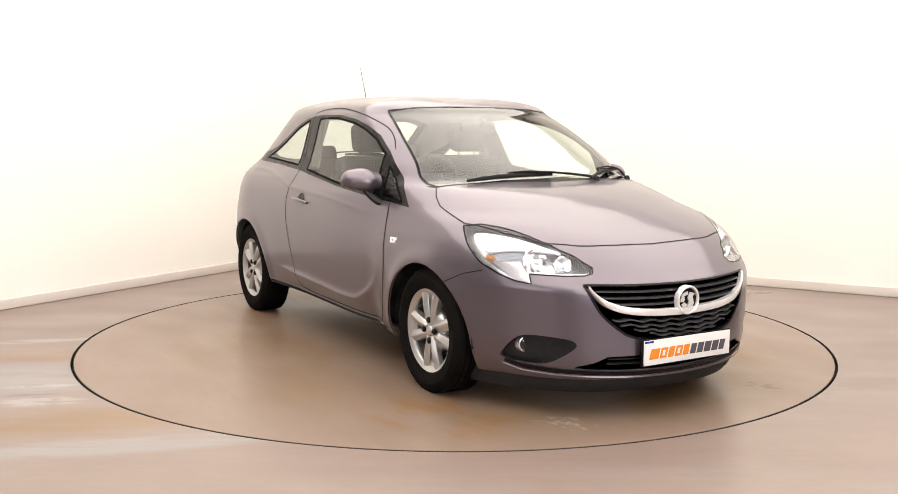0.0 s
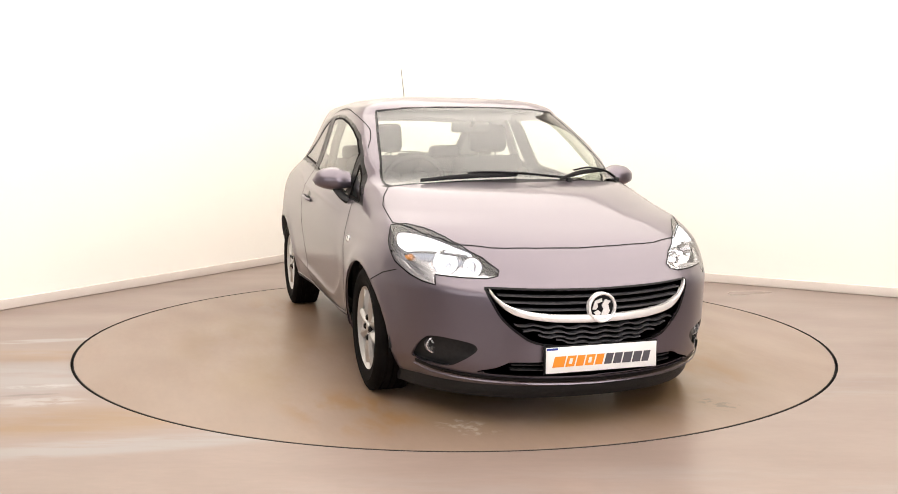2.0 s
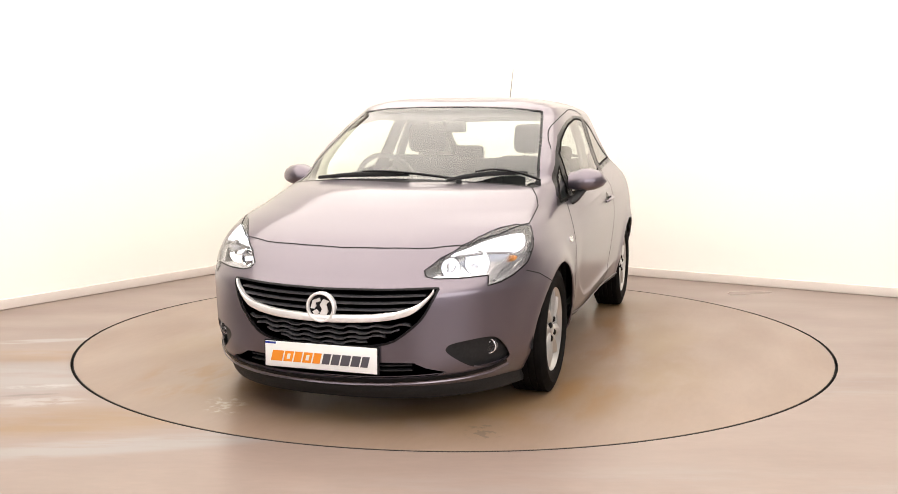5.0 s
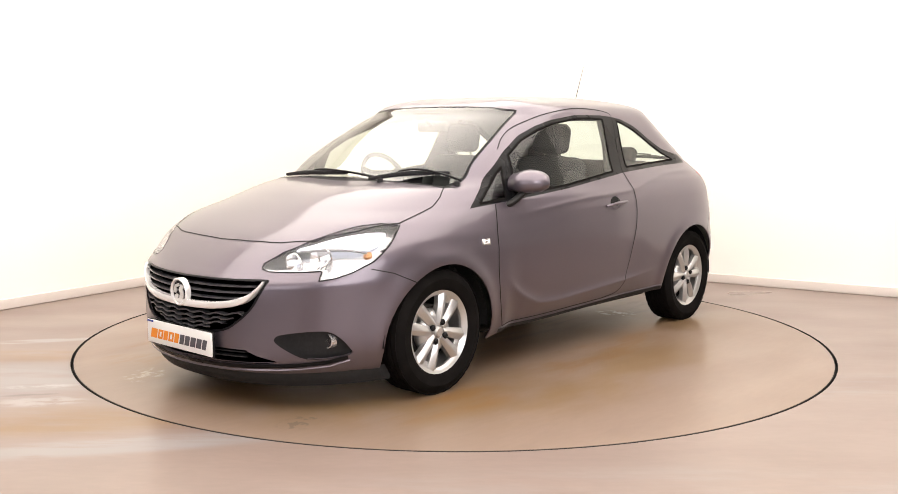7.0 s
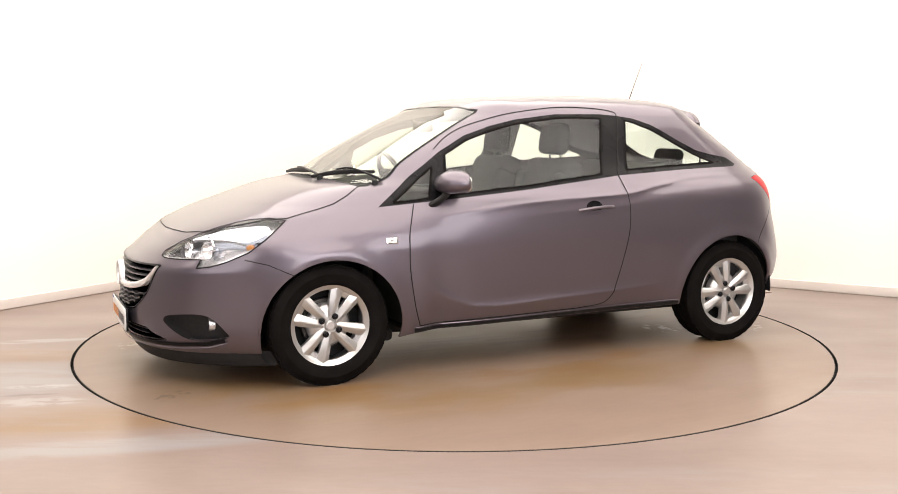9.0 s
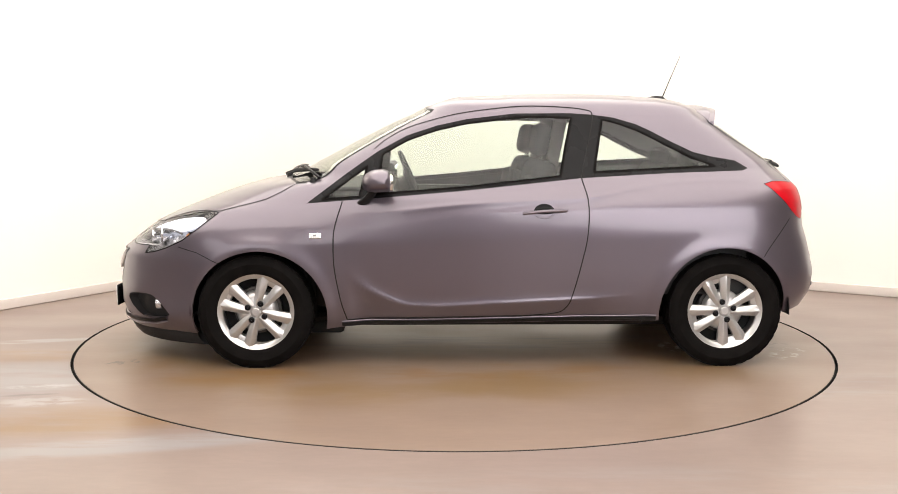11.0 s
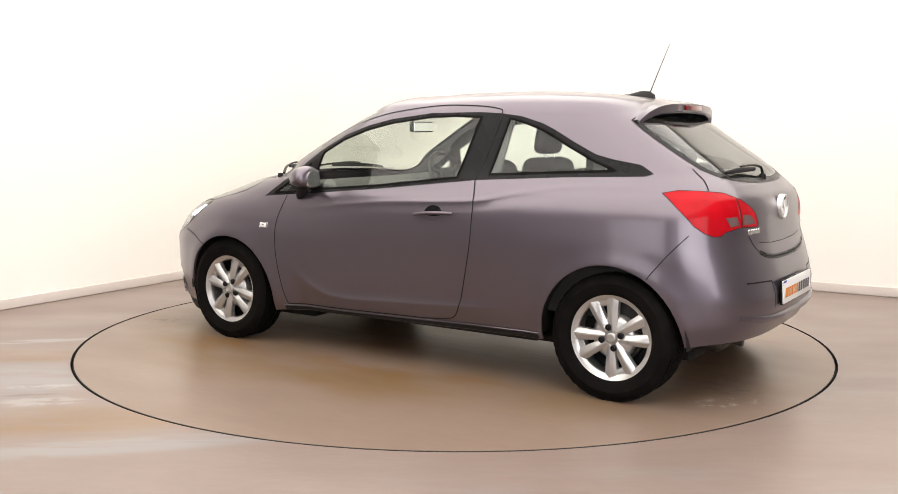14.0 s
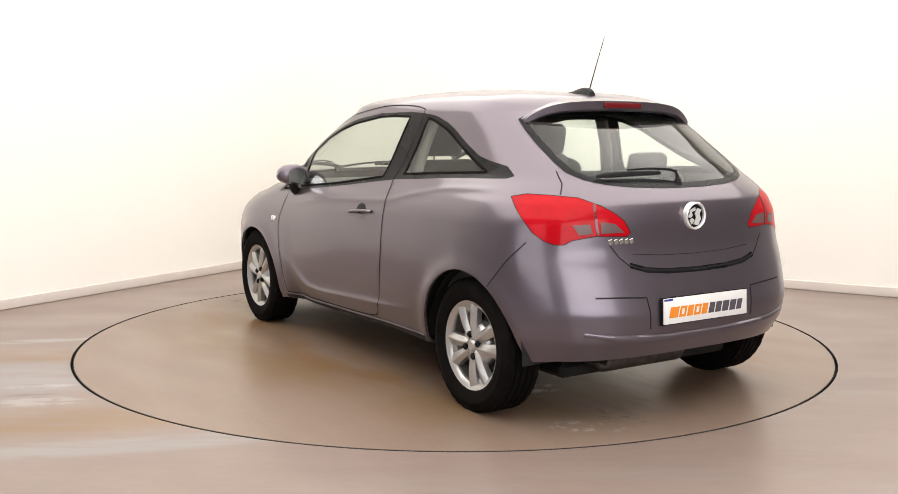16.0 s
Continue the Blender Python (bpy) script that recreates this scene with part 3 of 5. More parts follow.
def cut(bm, poly, view, where=lambda c: True):
    """Cuts an outline, given in one straight view, into the sheet, and takes out what lies inside as a new bmesh."""
    flat, axes = VIEWS[view][0], AXES[view]
    lo = [min(p[k] for p in poly) - 0.002 for k in (0, 1)]
    hi = [max(p[k] for p in poly) + 0.002 for k in (0, 1)]

    def box(f):
        q = [flat(v.co) for v in f.verts]
        return min(a for a, b in q), min(b for a, b in q), max(a for a, b in q), max(b for a, b in q)

    cand = {}
    for f in bm.faces:
        if where(f.calc_center_median()):
            b = box(f)
            if b[0] < hi[0] and b[2] > lo[0] and b[1] < hi[1] and b[3] > lo[1]:
                cand[f] = b
    for (x1, y1), (x2, y2) in zip(poly, poly[1:] + poly[:1]):
        l = math.hypot(x2 - x1, y2 - y1)
        if l < 1e-6:
            continue
        n2 = ((y2 - y1) / l, -(x2 - x1) / l)
        a0, a1, b0, b1 = min(x1, x2) - 1e-4, max(x1, x2) + 1e-4, min(y1, y2) - 1e-4, max(y1, y2) + 1e-4
        sub = []
        for f, b in cand.items():
            if b[0] < a1 and b[2] > a0 and b[1] < b1 and b[3] > b0:
                s = [(q[0] - x1) * n2[0] + (q[1] - y1) * n2[1] for q in (flat(v.co) for v in f.verts)]
                if min(s) < -1e-6 and max(s) > 1e-6:
                    sub.append(f)
        if not sub:
            continue
        for f in sub:
            del cand[f]
        touched = {v for f in sub for v in f.verts}
        geom = list(sub) + list({e for f in sub for e in f.edges}) + list({v for f in sub for v in f.verts})
        no = axes(n2)
        co = {"side": Vector((x1, 0, y1)), "front": Vector((0, x1, y1)), "rear": Vector((0, x1, y1)), "top": Vector((x1, y1, 0)),
              "quarter": Vector((-x1, 0, y1))}[view]
        res = bmesh.ops.bisect_plane(bm, geom=geom, dist=2e-6, plane_co=co, plane_no=no)
        touched |= {g for g in res["geom_cut"] if isinstance(g, bmesh.types.BMVert)}
        for f in {f for v in touched if v.is_valid for f in v.link_faces}:
            if where(f.calc_center_median()):
                cand[f] = box(f)
    picked = [f for f in cand if f.is_valid and inside(flat(f.calc_center_median()), poly)]
    return take(bm, picked)


def take(bm, faces):
    out = bmesh.new()
    src, dst = bm.verts.layers.float_vector["nrm"], out.verts.layers.float_vector.new("nrm")
    vmap = {}
    for f in faces:
        vs = []
        for v in f.verts:
            if v not in vmap:
                vmap[v] = out.verts.new(v.co)
                vmap[v][dst] = v[src].normalized()
            vs.append(vmap[v])
        try:
            out.faces.new(vs)
        except ValueError:
            pass
    bmesh.ops.delete(bm, geom=faces, context="FACES")
    return out


def rounded(poly, step=5, closed=True):
    """Smooths a coarse outline."""
    n = len(poly)
    out = []
    for i in range(n):
        a, b, c, d = (Vector(poly[(i + k) % n]) for k in (-1, 0, 1, 2))
        for j in range(step):
            t = j / step
            p = 0.5 * (2 * b + (c - a) * t + (2 * a - 5 * b + 4 * c - d) * t * t + (3 * b - a - 3 * c + d) * t ** 3)
            out.append((p.x, p.y))
    return out


def on_shell(a, b, view):
    o, d = VIEWS[view][1](a, b)
    p, n, _, _ = BODY.ray_cast(o, d)
    return (p, n) if p else (None, None)


def seam(points, view, width=0.005, lift=0.0016, step=0.02, bm=None):
    """A thin strip that lies on the body along a line given in one view."""
    bm = bm or bmesh.new()
    fine = []
    for (a, b), (c, d) in zip(points, points[1:]):
        k = max(1, int(math.hypot(c - a, d - b) / step))
        fine += [(a + (c - a) * i / k, b + (d - b) * i / k) for i in range(k)]
    fine.append(points[-1])
    near = 0.0005
    fine = [(max(a, near), b) if view in ("front", "rear") else (a, max(b, near)) if view == "top" else (a, b) for a, b in fine]
    pn = [on_shell(a, b, view) for a, b in fine]
    pn = [q for q in pn if q[0]]
    rows = []
    for i, (p, n) in enumerate(pn):
        t = pn[min(i + 1, len(pn) - 1)][0] - pn[max(i - 1, 0)][0]
        if t.length < 1e-6:
            continue
        s = n.cross(t.normalized())
        rows.append([bm.verts.new(p + s * width / 2 * k + n * (lift if k in (-1, 1) else lift * 1.6)) for k in (-1, 0, 1)])
    grid_faces(bm, rows)
    return bm


def flowing(pts, step=6):
    """An open outline, smoothed."""
    return [(p.x, p.y) for p in smooth_curve(pts, step)]


def ellipse(cx, cz, rx, rz, n=48):
    return [(cx + rx * math.cos(2 * math.pi * k / n), cz + rz * math.sin(2 * math.pi * k / n)) for k in range(n)]


# outlines, each in one straight view of the car's left half
DLO = [(.985, .878), (.60, .909), (.131, .950), (-.477, 1.014), (-.95, 1.04), (-1.36, 1.054), (-1.395, 1.066), (-1.325, 1.107), (-1.191, 1.129),
       (-1.095, 1.152), (-.969, 1.211), (-.86, 1.268), (-.783, 1.302), (-.66, 1.337), (-.537, 1.352), (-.422, 1.359), (-.128, 1.356), (.134, 1.325),
       (.293, 1.29), (.451, 1.238), (.61, 1.152), (.767, 1.042)]
QUARTER_GLASS = [(.905, .898), (.705, .915), (.665, 1.075)]
DOOR_GLASS = [(.615, .928), (.13, .968), (-.362, 1.024), (-.40, 1.2), (-.432, 1.333), (-.28, 1.338), (-.13, 1.335), (.134, 1.302), (.293, 1.266), (.451, 1.212), (.585, 1.138)]
REAR_SIDE_GLASS = [(-.545, 1.044), (-.9, 1.062), (-1.21, 1.077), (-1.08, 1.125), (-.95, 1.188), (-.85, 1.24), (-.78, 1.273), (-.66, 1.313), (-.60, 1.325)]
DOOR = [(.795, .89), (.833, .76), (.841, .674), (.836, .539), (.804, .364), (.772, .262), (-.197, .28), (-.341, .294), (-.395, .325), (-.430, .40), (-.473, .574),
        (-.5, .72), (-.503, .886), (-.473, 1.018), (-.52, 1.2), (-.548, 1.345), (-.507, 1.378), (-.338, 1.394), (-.129, 1.393), (.137, 1.361),
        (.30, 1.325), (.453, 1.277), (.56, 1.22), (.63, 1.165), (.70, .92)]
BONNET = [(1.905, -.01), (1.895, .2), (1.879, .34), (1.865, .40), (1.80, .545), (1.65, .655), (1.445, .738), (1.36, .735), (1.20, .725), (1.12, .70), (1.05, .66),
          (1.10, .5), (1.14, .25), (1.165, -.01)]
COWL = [(1.165, -.01), (1.14, .25), (1.10, .5), (1.05, .66), (.985, .685), (1.035, .60), (1.075, .4), (1.10, .2), (1.11, -.01)]
WINDSCREEN = [(-.01, 1.012), (.30, 1.006), (.55, .992), (.645, .982), (.66, .992), (.652, 1.05), (.638, 1.10), (.608, 1.21), (.572, 1.31), (.545, 1.375), (.40, 1.392), (.2, 1.400), (-.01, 1.402)]
HEADLAMP = [(1.992, .646), (1.972, .668), (1.90, .716), (1.81, .763), (1.73, .793), (1.66, .814), (1.60, .827), (1.52, .836), (1.452, .826), (1.50, .79),
            (1.556, .745), (1.645, .68), (1.745, .634), (1.812, .612), (1.872, .602), (1.848, .643), (1.94, .637), (1.985, .637)]
GRILLE = flowing([(-.01, .592), (.30, .597), (.465, .602), (.478, .59), (.455, .535), (.421, .474), (.36, .415), (.288, .372), (.15, .353), (-.01, .349)], 3)
INTAKE = flowing([(-.01, .292), (.36, .288), (.40, .282), (.44, .262), (.51, .233), (.3, .222), (-.01, .218)], 3)
FOG = rounded([(.610, .250), (.560, .285), (.518, .325), (.514, .345), (.535, .362), (.60, .374), (.66, .378), (.69, .368), (.712, .335), (.725, .29), (.722, .264), (.67, .248)], 3)
TAILGATE = [(-.01, .66), (.066, .662), (.234, .669), (.33, .682), (.392, .702), (.428, .732), (.471, .787), (.53, .90), (.625, .995), (.585, 1.04), (.568, 1.09), (.56, 1.2),
            (.56, 1.32), (.4, 1.37), (-.01, 1.38)]
REAR_GLASS = [(-.01, 1.024), (.135, 1.025), (.30, 1.033), (.40, 1.043), (.48, 1.062), (.525, 1.092), (.535, 1.134), (.535, 1.207), (.53, 1.27), (.52, 1.315), (.42, 1.335), (.2, 1.345), (-.01, 1.347)]
TAIL_LAMP = [(.708, .984), (.805, .997), (.945, .994), (1.114, .984), (1.248, .951), (1.33, .918), (1.383, .887), (1.421, .838), (1.402, .820), (1.222, .826), (1.092, .811),
             (1.044, .793), (.99, .793), (.927, .808), (.857, .842), (.764, .922)]
UNDERCUT = [(-2.2, .0), (-2.2, .305), (-1.7, .30), (-1.58, .285), (-1.2, .26), (-.9, .252), (.78, .222), (.95, .2), (1.5, .172), (1.75, .178), (2.3, .178), (2.3, .0)]
ARCH_FRONT, ARCH_REAR = ellipse(1.238, .28, .362, .352), ellipse(-1.243, .295, .348, .355)


def add_pair(name, bm, mat, parent_of, label=""):
    """The same part on both sides of the car."""
    other = mirrored(bm)
    return [part(name, bm, mat, parent_of[0], label), part(name, other, mat, parent_of[1], label)]


def thick(ob, depth, inner=0):
    s = ob.modifiers.new("thickness", "SOLIDIFY")
    s.thickness, s.offset, s.material_offset = depth, -1, inner
    return ob


def walled(bm, depth):
    """Gives a sheet an inner face, a little way in, and a rim along its open edges."""
    layer = bm.verts.layers.float_vector["nrm"]
    faces = list(bm.faces)
    rim = [e for e in bm.edges if e.is_boundary and max(abs(v.co.y) for v in e.verts) > 1e-3]
    twin = {}
    for v in list(bm.verts):
        w = bm.verts.new(v.co - v[layer].normalized() * depth)
        w[layer] = -v[layer].normalized()
        twin[v] = w
    for f in faces:
        g = bm.faces.new([twin[v] for v in reversed(f.verts)])
        g.material_index = 1
    for e in rim:
        a, b = e.verts
        try:
            bm.faces.new((a, b, twin[b], twin[a]))
        except ValueError:
            pass
    return bm


def build_body(car):
    global BODY, HEADLAMP_SHEET, TAIL_SHEET
    bm = shell()
    BODY = BVHTree.FromBMesh(bm)
    fwd, back = (lambda c: c.x > 1.3), (lambda c: c.x < -0.9)
    cut(bm, UNDERCUT, "side").free()
    cut(bm, ARCH_FRONT, "side").free()
    cut(bm, ARCH_REAR, "side").free()
    dlo = cut(bm, DLO, "side", lambda c: c.y > 0.3)
    glass_parts = [cut(dlo, g, "side") for g in (QUARTER_GLASS, DOOR_GLASS, REAR_SIDE_GLASS)]
    screen = cut(bm, WINDSCREEN, "front", lambda c: c.x > 0.0 and c.z > 0.9)
    cowl = cut(bm, COWL, "top", lambda c: c.z > 0.8)
    rear_glass = cut(bm, REAR_GLASS, "rear", back)
    lamp = cut(bm, HEADLAMP, "side", lambda c: c.x > 1.3)
    grille = cut(bm, GRILLE, "front", fwd)
    intake = cut(bm, INTAKE, "front", fwd)
    fog = cut(bm, FOG, "front", fwd)
    tail = cut(bm, TAIL_LAMP, "quarter", back)
    HEADLAMP_SHEET, TAIL_SHEET = lamp.copy(), tail.copy()
    door = cut(bm, DOOR, "side", lambda c: c.y > 0.3)
    bonnet = cut(bm, BONNET, "top", lambda c: c.z > 0.6)
    gate = cut(bm, TAILGATE, "rear", back)
    skin = (PAINT, CABIN)
    part("body_shell", walled(both_sides(bm), 0.012), (PAINT, LINER), car)
    part("bonnet", walled(both_sides(bonnet), 0.012), skin, car)
    tailgate = part("tailgate", walled(both_sides(gate), 0.012), skin, car)
    doors = add_pair("door", walled(door, 0.012), skin, (car, car))
    add_pair("window_trim", walled(dlo, 0.010), (BLACK, CABIN), (car, car), "gloss black window surround")
    for name, g, own in (("quarter_window", glass_parts[0], (car, car)), ("door_window", glass_parts[1], doors), ("rear_side_window", glass_parts[2], (car, car))):
        for o in add_pair(name, g, GLASS, own, "clear tinted window glass"):
            o.visible_shadow = False
    o = part("windscreen", both_sides(screen), SCREEN_GLASS, car, "clear curved windscreen glass")
    o.visible_shadow = False
    part("scuttle_panel", both_sides(cowl), PLASTIC, car, "black plastic panel below the windscreen")
    o = part("rear_window", both_sides(rear_glass), GLASS, tailgate, "dark tinted rear window glass")
    o.visible_shadow = False
    for o in add_pair("headlamp_lens", lamp, LENS, (car, car), "clear headlamp lens"):
        o.visible_shadow = False
    add_pair("tail_lamp", tail, RED_LENS, (car, car), "red tail lamp with clear lower corner")
    for name, g in (("grille_recess", both_sides(grille)), ("lower_intake", both_sides(intake))):
        recess(name, g, car)
    recess("fog_lamp_recess", fog.copy(), car)
    recess("fog_lamp_recess", mirrored(fog), car)
    fog.free()


def recess(name, bm, car, depth=0.05):
    bmesh.ops.recalc_face_normals(bm, faces=bm.faces)
    if sum(f.normal.x for f in bm.faces) < 0:
        bmesh.ops.reverse_faces(bm, faces=bm.faces)
    old = list(bm.faces)
    r = bmesh.ops.extrude_face_region(bm, geom=old)
    moved = [g for g in r["geom"] if isinstance(g, bmesh.types.BMVert)]
    for v in moved:
        v.co.x -= depth
    bmesh.ops.delete(bm, geom=[f for f in old if f.is_valid], context="FACES_ONLY")
    bmesh.ops.recalc_face_normals(bm, faces=bm.faces)
    part(name, bm, PLASTIC, car, "black recess")


def build_wheel():
    """A wheel at its own centre, its outer face towards +Y."""
    w = new("wheel")
    R, half = 0.306, 0.0925
    tread = [(0.200, -half + .012), (0.215, -half), (0.26, -half - .004), (0.285, -half + .004), (0.299, -half + .018)]
    for k in range(5):
        a = -0.066 + 0.033 * k
        tread += [(R - 0.001, a - 0.0135), (R, a), (R - 0.001, a + 0.0135), (R - 0.008, a + 0.0140), (R - 0.008, a + 0.0188)]
    tread = tread[:-2]
    tread += [(0.299, half - .018), (0.285, half - .004), (0.262, half + .004), (0.258, half + .0055), (0.254, half + .004), (0.222, half + .001), (0.212, half - .003), (0.200, half - .012), (0.196, half - .03)]
    rubber = lathe(tread, 144)
    rubber.verts.ensure_lookup_table()
    for i, v in enumerate(rubber.verts):
        if 0.290 < math.hypot(v.co.x, v.co.z) < 0.3052 and (i % 144) % 4 == 0:
            v.co.x *= 0.99
            v.co.z *= 0.99
    part("tyre", rubber, RUBBER, w, "black rubber tyre")
    part("rim", lathe([(0.196, -0.08), (0.19, -0.05), (0.185, 0.02), (0.180, 0.045), (0.176, 0.052), (0.178, 0.064), (0.188, 0.074), (0.194, 0.077), (0.203, 0.083), (0.207, 0.080), (0.205, 0.072)], 72), ALLOY, w, "silver wheel rim")
    # four pairs of spokes
    for k in range(8):
        bm = bmesh.new()
        mid = math.pi / 2 * (k // 2) + 0.16
        s = -1 if k % 2 else 1
        rows = []
        for i in range(9):
            t = i / 8
            r = 0.035 + (0.192 - 0.035) * t
            a = mid + s * math.asin(min((0.014 + 0.040 * t) / r, 0.80))
            cw = 0.0200 + 0.0115 * t
            y = 0.069 + 0.006 * math.sin(math.pi * t)
            c, n = Vector((math.cos(a), 0, math.sin(a))), Vector((-math.sin(a), 0, math.cos(a)))
            row = []
            for q, d in ((-1, -0.036), (-1, -0.008), (-0.80, -0.003), (-0.12 + 0.1 * s, 0.0065), (0.12 + 0.1 * s, 0.0065), (0.80, -0.003), (1, -0.008), (1, -0.036)):
                row.append(bm.verts.new(c * r + n * cw * q + Vector((0, y + d, 0))))
            rows.append(row)
        grid_faces(bm, rows)
        bm.faces.new(rows[-1])
        bm.faces.new(rows[0][::-1])
        bmesh.ops.recalc_face_normals(bm, faces=bm.faces)
        part("spoke", bm, ALLOY, w, sharp=22)
    # webs that close the outer end of the slot inside each pair
    for k in range(4):
        mid = math.pi / 2 * k + 0.16
        bm = bmesh.new()
        rows = []
        for i in range(5):
            r = 0.152 + 0.042 * i / 4
            y = 0.050 + 0.016 * math.sin(math.pi / 2 * i / 4)
            rows.append([bm.verts.new((r * math.cos(mid + a), y + d, r * math.sin(mid + a))) for a, d in ((-.22, -.03), (-.22, 0), (0, .004 - .002 * i), (.22, 0), (.22, -.03))])
        grid_faces(bm, rows)
        bm.faces.new(rows[0])
        bmesh.ops.recalc_face_normals(bm, faces=bm.faces)
        part("spoke_web", bm, ALLOY, w)
    hub = part("hub", lathe([(0.001, 0.078), (0.024, 0.078), (0.027, 0.075), (0.029, 0.069), (0.060, 0.066), (0.080, 0.061), (0.100, 0.049), (0.110, 0.034), (0.110, 0.01)], 40), ALLOY, w)
    part("centre_cap", lathe([(0.001, 0.081), (0.019, 0.081), (0.022, 0.0785), (0.022, 0.07)], 32), ALLOY, hub, "silver centre cap")
    for k in range(4):
        bm = lathe([(0.001, 0.085), (0.009, 0.085), (0.012, 0.081), (0.0155, 0.079), (0.0155, 0.06)], 14)
        a = math.pi / 2 * k + 0.16
        bmesh.ops.translate(bm, verts=bm.verts, vec=(math.cos(a) * 0.050, 0, math.sin(a) * 0.050))
        part("wheel_bolt", bm, BLACK, w, "black wheel bolt")
    part("brake_disc", lathe([(0.001, 0.0), (0.125, 0.0), (0.128, -0.004), (0.128, -0.02), (0.001, -0.02)], 48), STEEL, w, "dark steel brake disc")
    part("brake_backplate", lathe([(0.001, -0.03), (0.185, -0.03), (0.185, -0.05)], 48), GAP, w)
    return w


def build_wheels(car):
    first = build_wheel()
    first.parent = car
    for i, (x, y, turn) in enumerate(((1.2555, 0.742, -0.35), (-1.2555, 0.739, 0.45), (1.2555, -0.742, 0.2), (-1.2555, -0.739, 0.9))):
        m = pose(x, y, 0.303, 0, 0, 0 if y > 0 else 180) @ Matrix.Rotation(turn, 4, "Y")
        if i == 0:
            first.matrix_basis = m
        else:
            copy_thing(first, m)


car = new("car")
tagged(car, "grey metallic three-door hatchback parked on the turntable, headlamps on", "car")
build_body(car)
build_wheels(car)


def offset_patch(bm, d):
    """Moves a copy of a patch inwards (d < 0) or outwards along its normals."""
    o = bm.copy()
    o.normal_update()
    for v in o.verts:
        v.co += v.normal * d
    return o


def slab(bm, depth):
    """Gives a patch a body: its rim and a back, set in by depth."""
    r = bmesh.ops.extrude_face_region(bm, geom=list(bm.faces))
    top = [g for g in r["geom"] if isinstance(g, bmesh.types.BMVert)]
    bm.normal_update()
    for v in top:
        n = Vector((0, 0, 0))
        for f in v.link_faces:
            if all(w in top for w in f.verts):
                n += f.normal
        if n.length:
            v.co += n.normalized() * depth
    bmesh.ops.recalc_face_normals(bm, faces=bm.faces)
    return bm


def build_seams(car):
    lines = ((flowing(DOOR[:6]), "side", 0.006), ([DOOR[5], DOOR[6]], "side", 0.006), (flowing(DOOR[6:14]), "side", 0.006), (flowing(DOOR[13:24]), "side", 0.006), (BONNET[:11], "top", 0.0055), (TAILGATE[:7], "rear", 0.006), (TAILGATE[8:11], "rear", 0.006),
             ([(1.665, .646), (1.56, .62), (1.50, .592), (1.44, .565)], "side", 0.0045), ([(-1.60, .80), (-1.52, .707), (-1.46, .63), (-1.44, .60)], "side", 0.0045))
    for pts, view, wd in lines:
        bm = seam(pts, view, wd)
        if min(abs(p[1]) for p in pts) < 0.02 or view == "rear":
            if min(abs(p[0 if view == "rear" else 1]) for p in pts) < 0.02:
                part("panel_gap", both_sides(bm), GAP, car)
            else:
                add_pair("panel_gap", bm, GAP, (car, car))
        else:
            add_pair("panel_gap", bm, GAP, (car, car))
    for pts, view, wd, name in ((WINDSCREEN, "front", 0.014, "windscreen_seal"), (HEADLAMP + HEADLAMP[:1], "side", 0.006, "headlamp_seal"),
                                (REAR_GLASS, "rear", 0.034, "rear_window_band"), (TAIL_LAMP + TAIL_LAMP[:1], "quarter", 0.003, "tail_lamp_seal"),
                                (GRILLE, "front", 0.010, "grille_rim")):
        bm = seam(pts, view, wd, 0.0012, 0.012)
        if name in ("headlamp_seal", "tail_lamp_seal"):
            add_pair(name, bm, BLACK, (car, car), "black seal")
        else:
            part(name, both_sides(bm), BLACK, car, "black seal")
    for pts in (QUARTER_GLASS, DOOR_GLASS, REAR_SIDE_GLASS):
        add_pair("window_seal", seam(pts + pts[:1], "side", 0.013, 0.0014, 0.012), RUBBER, (car, car), "black rubber window seal")
    # strip along the bottom of each side, black for the sill's shaded underside
    strip = seam([(.80, .236), (.4, .242), (-.3, .256), (-.88, .266)], "side", 0.024, 0.003)
    add_pair("sill_shade_strip", strip, PLASTIC, (car, car), "black strip under the door, stands in for the shaded underside")
    glint = seam([(.80, .255), (.4, .261), (-.3, .275), (-.88, .285)], "side", 0.006, 0.005)
    add_pair("sill_edge", glint, PAINT, (car, car))
    # black band and bright edge of the front lip
    band = seam([(.712, .252), (.66, .233), (.57, .222), (.50, .218), (.25, .208), (.0, .204)], "front", 0.020, 0.004)
    part("lip_band", both_sides(band), BLACK, car, "gloss black band above the front lip")
    lip = seam([(.712, .240), (.66, .217), (.57, .206), (.50, .203), (.25, .194), (.0, .190)], "front", 0.008, 0.008)
    part("lip_edge", both_sides(lip), PAINT, car, "pale edge of the front lip")


